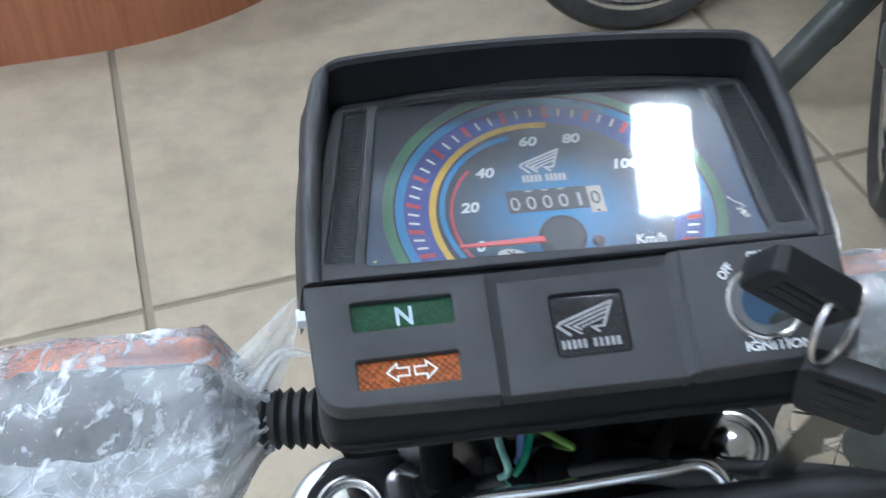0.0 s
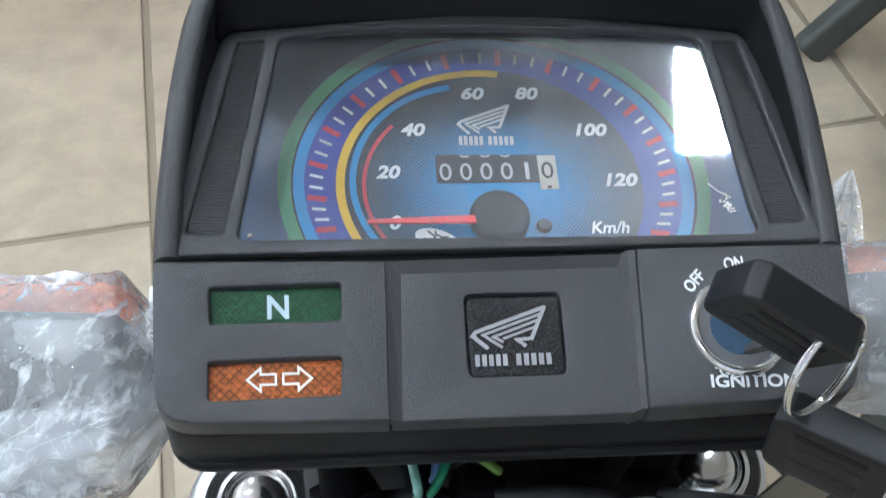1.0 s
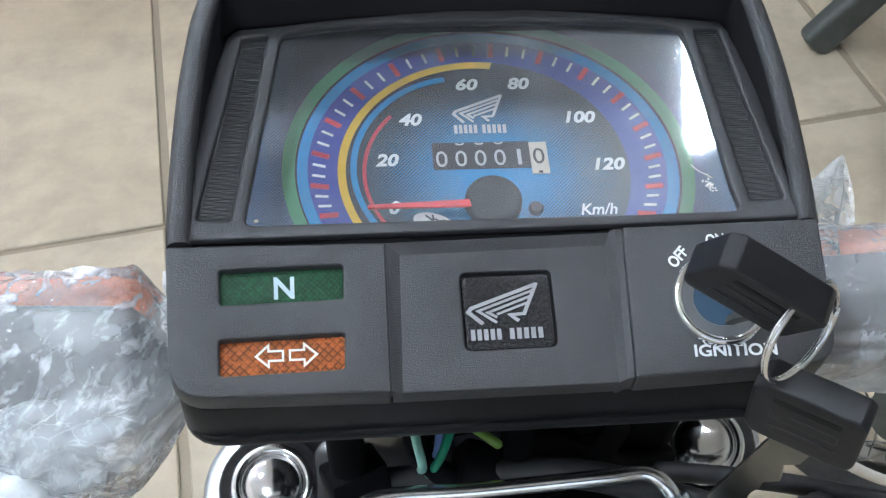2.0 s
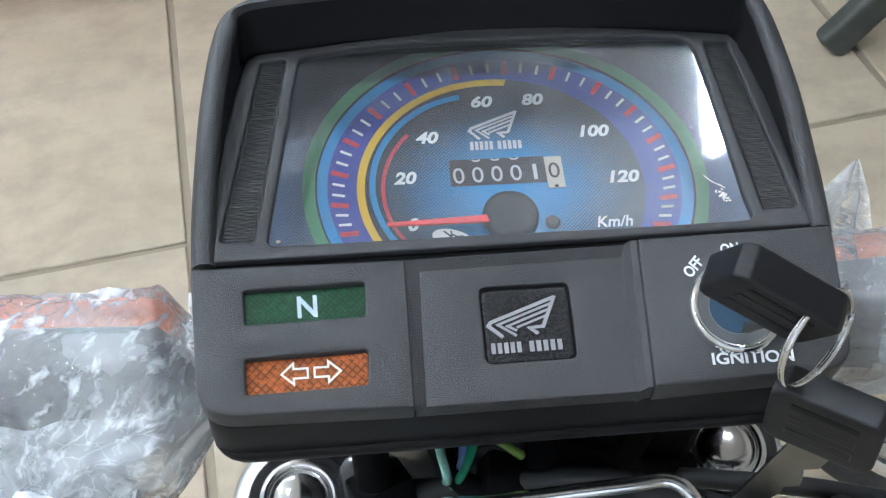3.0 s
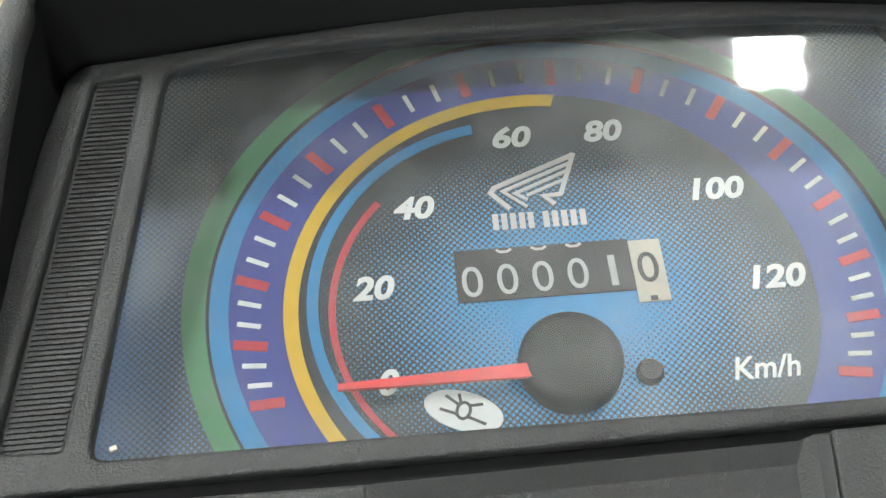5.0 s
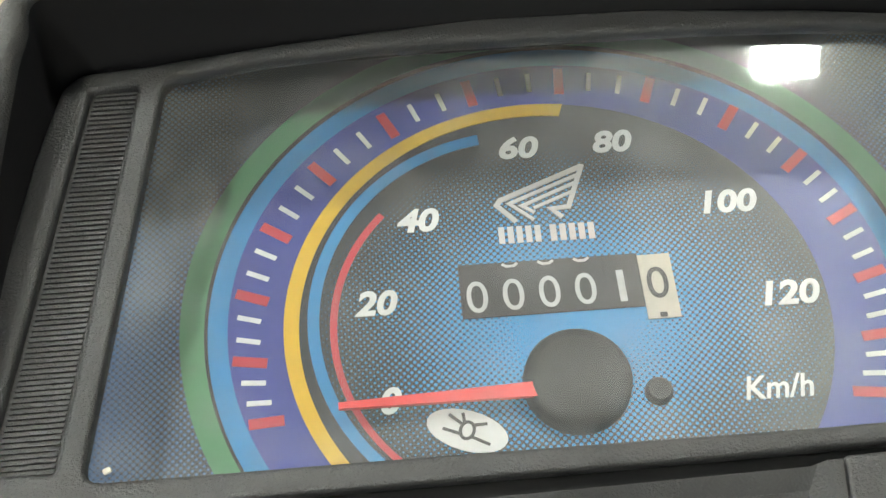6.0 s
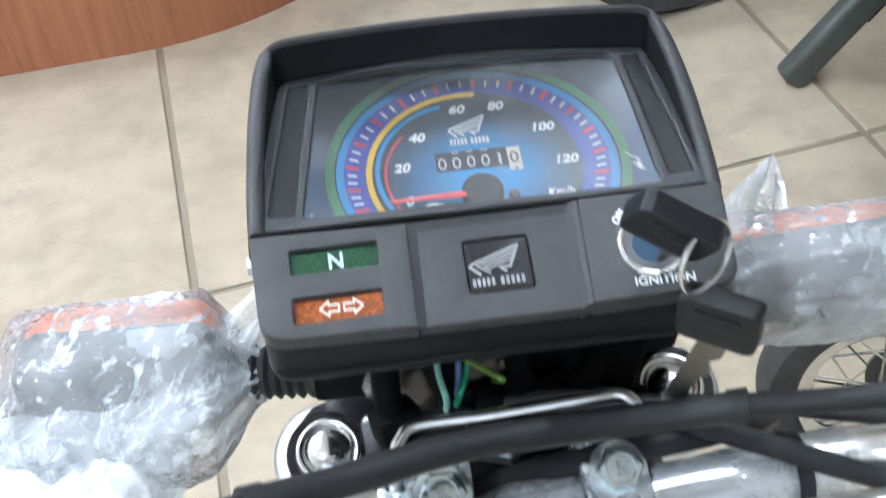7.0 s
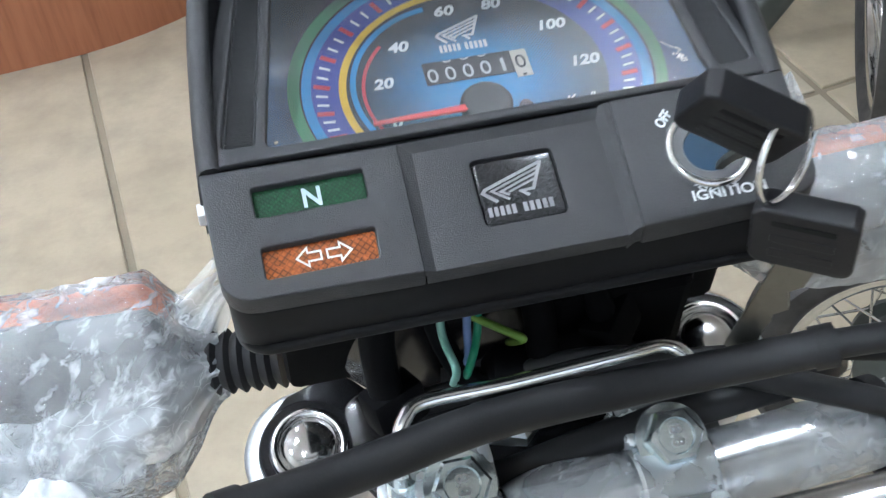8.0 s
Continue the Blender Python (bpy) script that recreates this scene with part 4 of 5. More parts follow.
def wing_bmesh(m):
    """A plain shape of swept strokes in place of the maker's mark."""
    bm = bmesh.new()
    for line, w in (([(6.0, 6.6), (-7.6, 1.0), (-8.2, 0.1), (-5.4, -3.0)], 0.85), ([(5.2, 5.0), (-6.2, 0.3), (-2.6, -2.8)], 0.6), ([(4.5, 3.5), (-4.2, -0.2), (-2.4, -1.5)], 0.6),
                    ([(3.9, 1.9), (-2.4, -0.7)], 0.55), ([(6.1, 6.9), (3.1, -0.8), (0.3, -1.0), (1.9, -2.6)], 0.8)):
        add_stroke(bm, line, w, 0.0, 0.18)
    bmesh.ops.transform(bm, matrix=m, verts=bm.verts)
    return bm


def build_dial():
    d = part("dial", dial_plate(), M_DIAL_CORNER, cluster, "blue and charcoal printed speedometer dial", scale=MM)
    face = bmesh.new()
    hub_v = [face.verts.new((*SPOKES, 0.1))]
    rim_v = [face.verts.new((*on_ring("yellow_out", 3.75 * k), 0.1)) for k in range(96)]
    for k in range(96):
        face.faces.new((hub_v[0], rim_v[k], rim_v[(k + 1) % 96]))
    dial_part("dial_centre", face, M_DIAL, d)
    dial_part("green_ring", ring_print("green_in", "green_out", -125, 125, 0.0, 0.12), M_GREEN_RING, d)
    dial_part("dark_line", ring_print("blue_out", "green_in", -125, 125, 0.0, 0.11), M_DARK_INK, d)
    dial_part("blue_ring", ring_print("blue_in", "blue_out", -125, 125, 0.0, 0.12), M_BLUE_RING, d)
    dial_part("violet_ring", ring_print("yellow_out", "blue_in", -128, 128, 0.0, 0.12), M_VIOLET, d)
    dial_part("yellow_arc", ring_print("yellow_in", "yellow_out", -133, 8.2, 0.1, 0.24), M_YELLOW, d)
    dial_part("inner_blue_arc", ring_print("arc_in", "arc_out", -150, -7.6, 0.1, 0.24), M_BLUE_RING, d)
    dial_part("inner_red_arc", ring_print("red_in", "red_out", -150, -44.4, 0.1, 0.24), M_RED, d)
    for k in range(-7, 8):
        dial_part("major_tick", tick_bmesh(k, 2.35, 1.45), M_RED, d)
        for j in (1, 2):
            if k < 7:
                dial_part("minor_tick", tick_bmesh(k + j / 3, 1.65, 0.72), M_WHITE, d)
    for text, x, y, w in (("0", -27.8, -12.9, 2.9), ("20", -28.8, 1.7, 6.0), ("40", -21.9, 14.4, 6.1), ("60", -6.0, 25.6, 6.0), ("80", 8.0, 25.5, 6.0), ("100", 23.3, 13.7, 8.2), ("120", 28.9, -1.7, 8.2)):
        dial_part("numeral", fitted_text(text, w, 3.9, 0.06, at(x, y, 0.2, -1.2), 0.045, 0.22), M_WHITE, d)
    dial_part("unit_text", fitted_text("Km/h", 9.4, 3.4, 0.06, at(24.0, -15.5, 0.2, -1.2), 0.02, 0.22), M_WHITE, d)
    dial_part("maker_mark", wing_bmesh(at(-2.9, 15.6, 0.12, -1.2) @ Matrix.Scale(0.92, 4)), M_SILVER, d, "plain silver swept mark")
    for x0, x1 in ((-10.9, -4.4), (-3.5, 3.3)):
        dial_part("maker_bar", word_bars(x0, x1, -1.35, 1.35, 5, 0.1, at(0, 10.7, 0.1, -1.2)), M_SILVER, d, "plain silver bars")
    # distance counter: sunk window with six drums
    bm = bmesh.new()
    add_box(bm, -17.1, 8.3, -2.0, 6.35, 0.12, 0.3)
    bmesh.ops.transform(bm, matrix=at(0, 0, 0, -0.6), verts=bm.verts)
    dial_part("counter_window", bm, M_DARK_INK, d, "black counter window")
    for k, ch in enumerate("000010"):
        x = -14.8 + 5.06 * k
        last = k == 5
        bm = bmesh.new()
        if last:
            add_box(bm, x - 2.2, x + 2.4, -4.2, 5.8, 0.3, 0.5)
        else:
            add_box(bm, x - 2.15, x + 2.15, -1.9, 6.2, 0.3, 0.36)
        drum = dial_part("drum", bm, M_IVORY if last else M_DARK_INK, d)
        w = 1.0 if ch == "1" else 3.0
        dial_part("digit", fitted_text(ch, w, 4.9, 0.04, at(x, 1.3, 0.42 if not last else 0.56), 0.0), M_DARK_INK if last else M_DIGIT, drum)
        # the digit before it, just leaving the window
        if k in (1, 2, 3):
            arc = bmesh.new()
            add_stroke(arc, [(x - 1.1, 6.15), (x - 0.5, 5.75), (x + 0.5, 5.75), (x + 1.1, 6.15)], 0.4, 0.36, 0.44)
            dial_part("digit", arc, M_DIGIT, drum)
        if last:
            arc = bmesh.new()
            add_stroke(arc, [(x - 0.5, -3.7), (x + 0.5, -3.7)], 0.7, 0.5, 0.6)
            dial_part("digit", arc, M_DARK_INK, drum)
    # needle on its hub
    nd = bmesh.new()
    a, b = Vector((-34.7, -14.2)), Vector((-7.8, -14.1))
    for z in (2.5, 3.2):
        [nd.verts.new((p.x, p.y + o, z)) for p, o in ((a, -0.45), (b, -1.05), (b, 1.05), (a, 0.45))]
    nd.verts.ensure_lookup_table()
    v = nd.verts
    for q in ((0, 1, 2, 3), (4, 5, 6, 7), (0, 1, 5, 4), (1, 2, 6, 5), (2, 3, 7, 6), (3, 0, 4, 7)):
        nd.faces.new([v[i] for i in q])
    dial_part("needle", nd, M_NEEDLE, d, "red needle at zero")
    hub = lathe([(0, 3.6), (5.4, 3.5), (6.6, 3.1), (7.2, 2.2), (7.3, 0.1), (0, 0.1)], 40, at(-2.9, -12.7, 0))
    smooth_by_angle(dial_part("needle_hub", hub, M_HUB, d, "black needle hub"), 50)
    stop = lathe([(0, 1.6), (1.5, 1.5), (1.9, 0.9), (1.9, 0.1), (0, 0.1)], 20, at(7.8, -14.9, 0))
    dial_part("stop_pin", stop, M_HUB, d)
    oval = plate_bmesh([[(5.5 * math.cos(t * math.pi / 12), 2.8 * math.sin(t * math.pi / 12)) for t in range(24)]], 0.12, 0.3)
    om = at(-18.2, -18.0, 0, -21)
    bmesh.ops.transform(oval, matrix=om, verts=oval.verts)
    st = dial_part("sticker", oval, M_WHITE, d, "small white oval sticker")
    for line in ([(0.9 * math.cos(t * math.pi / 8), 1.2 * math.sin(t * math.pi / 8)) for t in range(17)], [(-2.9, 1.5), (-0.7, 0.6)], [(-0.6, 0.9), (-1.2, 2.2)], [(0.6, 0.9), (2.3, 1.6)], [(0.7, -0.7), (3.4, -1.1)], [(-0.8, -0.7), (-3.2, -0.6)]):
        bm = bmesh.new()
        add_stroke(bm, line, 0.42, 0.3, 0.36)
        bmesh.ops.transform(bm, matrix=om, verts=bm.verts)
        dial_part("sticker_stroke", bm, M_DARK_INK, st)


def dial_plate():
    return plate_bmesh([[(-73.5, -34), (67.5, -34), (63.5, 47), (-71.5, 47)]], -1.0, 0.0)


build_dial()


def panel_m(x, y, dz=0.0, rz=0.0):
    """Lies on the lower panel at x, y."""
    return pose(x, y, z_panel(x, y) + dz, math.degrees(math.atan(0.17)), 0, rz)


def build_panel_details():
    def on_panel(name, bm, m, material, parent=cluster, label=""):
        bmesh.ops.transform(bm, matrix=m, verts=bm.verts)
        return part(name, bm, material, parent, label, scale=MM)

    n = on_panel("neutral_lens", box(-14.6, 14.6, -4.7, 4.7, -0.6, 0.0), panel_m(-56.1, -41.1, -1.9), M_LENS_GREEN, label="green telltale lens with a white N")
    part("letter", fitted_text("N", 4.7, 5.4, 0.06, panel_m(-55.6, -41.1, -1.8), 0.03), M_PALE_BLUE, n, scale=MM)
    t = on_panel("turn_lens", box(-14.6, 14.6, -4.7, 4.7, -0.6, 0.0), panel_m(-56.3, -57.4, -1.9), M_LENS_AMBER, label="amber telltale lens with two white arrows")
    arrow = [(0.6, -1.4), (4.2, -1.4), (4.2, -3.1), (8.0, 0.0), (4.2, 3.1), (4.2, 1.4), (0.6, 1.4)]
    inner = [(1.15, -0.9), (4.72, -0.9), (4.72, -2.0), (7.15, 0.0), (4.72, 2.0), (4.72, 0.9), (1.15, 0.9)]
    for s in (1, -1):
        o = [(s * x, y) for x, y in arrow]
        i = [(s * x, y) for x, y in inner]
        bm = plate_bmesh([o, i], 0.0, 0.12)
        bmesh.ops.transform(bm, matrix=panel_m(-55.5, -57.0, -1.85) @ Matrix.Diagonal((0.9, 0.98, 1, 1)), verts=bm.verts)
        part("arrow", bm, M_WHITE, t, scale=MM)
    # badge on the middle field
    b = plate_bmesh([rounded([(-10.5, -9.1), (10.5, -9.1), (10.5, 9.1), (-10.5, 9.1)], 1.8, 4)], 0.0, 2.2, 1.0, None, 4)
    badge = on_panel("badge", b, panel_m(-4.2, -48.8, -3.6), M_BADGE_FACE, label="square domed glittering black badge with a plain silver mark")
    smooth_by_angle(badge, 60)
    part("badge_tray", plate_bmesh([rounded([(-16, -38.6), (-16, -59), (7.6, -59), (7.6, -38.6)], 1.8, 4)], -5.6, -3.8, 0.2, z_panel), M_BLACK_SMOOTH, cluster, scale=MM)
    bm = wing_bmesh(panel_m(-4.2, -49.2, -1.38) @ Matrix.Diagonal((1.15, 0.96, 1, 1)))
    part("badge_mark", bm, M_BADGE, badge, scale=MM)
    for x0, x1 in ((-9.5, -1.9), (-0.5, 7.8)):
        part("badge_bar", word_bars(x0, x1, -1.3, 1.3, 5, 0.12, panel_m(-4.2, -54.6, -1.38)), M_BADGE, badge, scale=MM)
    # ignition lock
    lock = on_panel("lock_ring", lathe([(9.2, -1.0), (9.2, 2.2), (9.6, 3.1), (10.3, 3.4), (11.0, 3.1), (11.4, 2.2), (11.5, -0.5)], 48), panel_m(44.9, -50.4, 1.2), M_CAP, label="chrome ignition lock ring")
    smooth_by_angle(lock, 60)
    on_panel("lock_plate", lathe([(6.4, -0.5), (6.4, 1.5), (6.7, 1.8), (9.1, 1.7), (9.2, -0.5)], 48), panel_m(44.9, -50.4, 1.2), M_LOCK_PLATE, lock, "dark grey lock plate")
    on_panel("lock_face", lathe([(0, 1.2), (6.2, 1.2), (6.4, 0.9), (6.4, -1.0)], 40), panel_m(44.9, -50.4, 1.2), M_LOCK_BLUE, lock, "dark blue lock face")
    for text, x, y, rz, size in (("OFF", 36.6, -39.3, 46, 5.8), ("ON", 46.3, -35.3, 4, 4.6), ("IGNITION", 47.0, -62.3, -1.5, 19.4)):
        part("lettering", fitted_text(text, size, 2.9, 0.06, panel_m(x, y, 1.6, rz), 0.03), M_WHITE, cluster, scale=MM)


build_panel_details()


# ---------------------------------------------------------------- keys
def key_head_bmesh(w, h, t):
    """A moulded key grip w wide, h high, t thick, with clipped corners; the blade leaves along -y."""
    loop = rounded([(-w / 2, -h * 0.5), (w / 2, -h * 0.5), (w / 2, h * 0.42), (w * 0.42, h * 0.5), (-w * 0.4, h * 0.5), (-w / 2, h * 0.38)], [4.0, 4.0, 1.6, 1.6, 1.6, 1.6], 5)
    return plate_bmesh([loop], -t / 2, t / 2, 1.0)


def build_key(name, label, m, w=28, h=15, reach=38, shift=0.0, half=4.4, lean=0.0):
    k = thing(name, label, "key", STEER @ m)
    smooth_by_angle(part("grip", key_head_bmesh(w, h, 8.8), M_KEY, k, scale=MM), 45)
    part("slot", box(-0.3 * w, 0.3 * w, 0.24 * h, 0.32 * h, 4.2, 4.6), M_BLACK_SMOOTH, k, scale=MM)
    for y in (0.02 * h, -0.24 * h):
        part("embossed_bar", box(-0.3 * w, 0.3 * w, y - 1.3, y + 1.3, 4.2, 4.65, bevel=0.2), M_KEY, k, "raised bar of moulded lettering", scale=MM)
    bm = bmesh.new()
    pts = [(-half, -0.45 * h), (-half, 4 - reach), (-0.34 * half, -reach), (0.12 * half, -reach)]
    rng = random.Random(5)
    edge = [(half - (0.6 * half * rng.random() if 0 < i < 10 else 0), 1 - reach + i * (reach - 0.45 * h - 1) / 13) for i in range(14)]
    vs = [bm.verts.new((x + shift + lean * (y + 0.45 * h), y, -0.9)) for x, y in pts + edge]
    f = bm.faces.new(vs)
    e = bmesh.ops.extrude_face_region(bm, geom=[f])
    bmesh.ops.translate(bm, vec=(0, 0, 1.8), verts=[v for v in e["geom"] if isinstance(v, bmesh.types.BMVert)])
    part("blade", bm, M_BRASS, k, "cut steel key blade", scale=MM)
    return k


def basis(origin, xa, ya):
    x = Vector(xa).normalized()
    z = x.cross(Vector(ya)).normalized()
    y = z.cross(x)
    m = Matrix((x, y, z)).transposed().to_4x4()
    m.translation = Vector(origin) * MM
    return m


build_key("ignition_key", "black plastic key standing in the ignition lock", basis((45.1, -60.6, 38.1), (0.84, -0.35, -0.40), (0.2, -0.3, 0.93)), 28, 18, 24, 9.0, 1.3)
build_key("spare_key", "black plastic spare key hanging from a steel ring", basis((60.0, -79.5, 12.0), (0.8, -0.57, 0.15), (0.1, 0.1, 0.98)), 26, 18, 50, half=4.8, lean=0.3)


def build_key_ring():
    k = thing("key_ring", "steel split ring joining the two keys", "key ring", STEER)
    m = basis((0, 0, 0), (0.8, 0.55, -0.1), (-0.08, 0.295, 0.95))
    line = []
    for i in range(64):
        a = 2 * math.pi * i / 31.5
        line.append(Vector((12.0 * math.cos(a), 12.0 * math.sin(a), 0.55 * (i / 31.5 - 1))))
    bm = tube(line, 0.75, 8)
    bmesh.ops.transform(bm, matrix=m, verts=bm.verts)
    bmesh.ops.translate(bm, vec=(54.8, -68.5, 30.5), verts=bm.verts)
    part("wire", bm, M_CHROME, k, scale=MM, smooth=True)
    return k


build_key_ring()

# ---------------------------------------------------------------- fork, bridge, headlamp
CAP_L, CAP_R = Vector((-66.5, -21, -165)), Vector((81, -27, -133))
AXIS = Vector((-0.05, -0.14, 0.99)).normalized()


def along(p, a, z=0.0):
    """A frame at p whose z axis is a."""
    m = Vector(a).to_track_quat("Z", "Y").to_matrix().to_4x4()
    m.translation = Vector(p) + Vector(a) * z
    return m


def build_fork():
    f = thing("front_fork", "chrome capped telescopic front fork with black top bridge", "fork", STEER)
    for p in (CAP_L, CAP_R):
        cap = [(0, 5.0), (4, 4.7), (7.5, 3.6), (10, 1.6), (10.8, 0.4), (11.2, 0.4), (11.8, 1.9), (13.0, 2.4), (14.2, 1.9), (15.0, 0.2), (15.0, -6), (13, -6)]
        smooth_by_angle(part("fork_cap", lathe(cap, 40, along(p, AXIS)), M_CAP, f, "domed chrome fork cap", scale=MM), 60)
        eye = [(15.4, -2.0), (18.6, -2.0), (19.4, -3.0), (19.6, -16), (15.4, -16), (15.4, -2)]
        smooth_by_angle(part("bridge_eye", lathe(eye, 40, along(p, AXIS)), M_GLOSS_BLACK, f, "gloss black bridge eye", scale=MM), 50)
        shroud = [(19.8, -5), (23.6, -6), (25.6, -9), (25.8, -14), (25.8, -120), (20, -120)] if p is CAP_L else [(19.8, -6), (22.5, -8), (23.4, -12), (23.4, -120), (20, -120)]
        smooth_by_angle(part("fork_cover", lathe(shroud, 40, along(p, AXIS)), M_SILVER_PAINT, f, "silver painted fork cover", scale=MM), 50)
        smooth_by_angle(part("fork_tube", tube([p - AXIS * 100, p - AXIS * 420], 14, 24), M_CHROME, f, scale=MM), 60)
        smooth_by_angle(part("fork_slider", tube([p - AXIS * 400, p - AXIS * 640], 19, 24), M_ALLOY, f, scale=MM), 60)
    mid = (CAP_L + CAP_R) / 2
    u = (CAP_R - CAP_L).normalized()
    bm = plate_bmesh([rounded([(-62, -14), (-50, -34), (-50, -92), (50, -92), (50, -34), (62, -14), (62, 14), (40, 22), (-40, 22), (-62, 14)], 8, 4)], -14, -3, 2)
    v = AXIS.cross(u).normalized()
    mb = Matrix((u, v, u.cross(v))).transposed().to_4x4()
    mb.translation = mid
    bmesh.ops.transform(bm, matrix=mb, verts=bm.verts)
    smooth_by_angle(part("top_bridge", bm, M_GLOSS_BLACK, f, scale=MM), 40)
    # raised arm of the bridge beside the left cap
    arm = plate_bmesh([rounded([(-84, -10), (-72, 2), (-56.8, 6.5), (-47, 4.5), (-28, -17), (-38, -31), (-54, -40), (-68, -39)], 5, 4)], -174, -168.6, 1.6, lambda x, y: 0.05 * (x + 66.5) + 0.14 * (y + 21))
    smooth_by_angle(part("bridge_arm", arm, M_GLOSS_BLACK, f, "gloss black bridge arm", scale=MM), 40)
    nut = lathe([(0, 6), (10, 6), (14, 4), (15, -4), (0, -4)], 6, along(mid + v * -6, AXIS))
    part("stem_nut", nut, M_ZINC, f, scale=MM)
    return f


build_fork()


def build_headlamp():
    h = thing("headlamp", "black headlamp shell under the instruments", "headlamp", STEER)
    fwd = Vector((0, 0.95, -0.3)).normalized()
    prof = [(0, -62), (30, -58), (52, -44), (66, -20), (72, 10), (73, 40), (76, 44), (76, 52), (70, 54)]
    smooth_by_angle(part("shell", lathe(prof, 48, along((-2, 30, -112), fwd)), M_GLOSS_BLACK, h, scale=MM), 50)
    smooth_by_angle(part("headlamp_glass", lathe([(0, 66), (40, 62), (70, 53)], 48, along((-2, 30, -112), fwd)), M_PANE, h, scale=MM), 50)
    # Brackets and plain boxes in the shade-darkened black fill the gap below the case.
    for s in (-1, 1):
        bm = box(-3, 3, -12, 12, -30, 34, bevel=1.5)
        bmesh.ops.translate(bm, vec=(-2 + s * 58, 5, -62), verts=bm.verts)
        part("bracket", bm, M_UNDER_SHADE, h, "black mounting bracket", scale=MM)
    part("stem_cover", box(12, 60, -42, 0, -146, -62, bevel=4), M_UNDER_SHADE, h, scale=MM)
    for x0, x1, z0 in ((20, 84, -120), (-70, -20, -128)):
        smooth_by_angle(part("side_cover", box(x0, x1, -18, 14, z0, -36, bevel=4), M_UNDER_SHADE, h, "black plastic side cover", scale=MM), 40)
    bm = box(-46, 46, -40, 12, -62, -36, bevel=5)
    part("wiring_boot", bm, M_RUBBER, h, "black rubber wiring boot", scale=MM)
    return h


build_headlamp()


def build_front_wheel():
    p = (CAP_L + CAP_R) / 2 - AXIS * 640
    m = STEER @ Matrix.Translation(p * MM)
    c = m.translation.copy()
    w = copy_thing(first_wheel, pose(c.x, c.y, TYRE_R, 90, 0, 90))
    w["label"] = "spoked front wheel between the fork legs"
    w["group"] = ""
    return w


build_front_wheel()

# ---------------------------------------------------------------- handlebar and clamps
BAR_A, BAR_B = Vector((2, -98.2, -88)), Vector((89, -92.2, -88))
BAR_D = (BAR_B - BAR_A).normalized()


def bar_at(x):
    return BAR_A + BAR_D * ((x - BAR_A.x) / BAR_D.x)


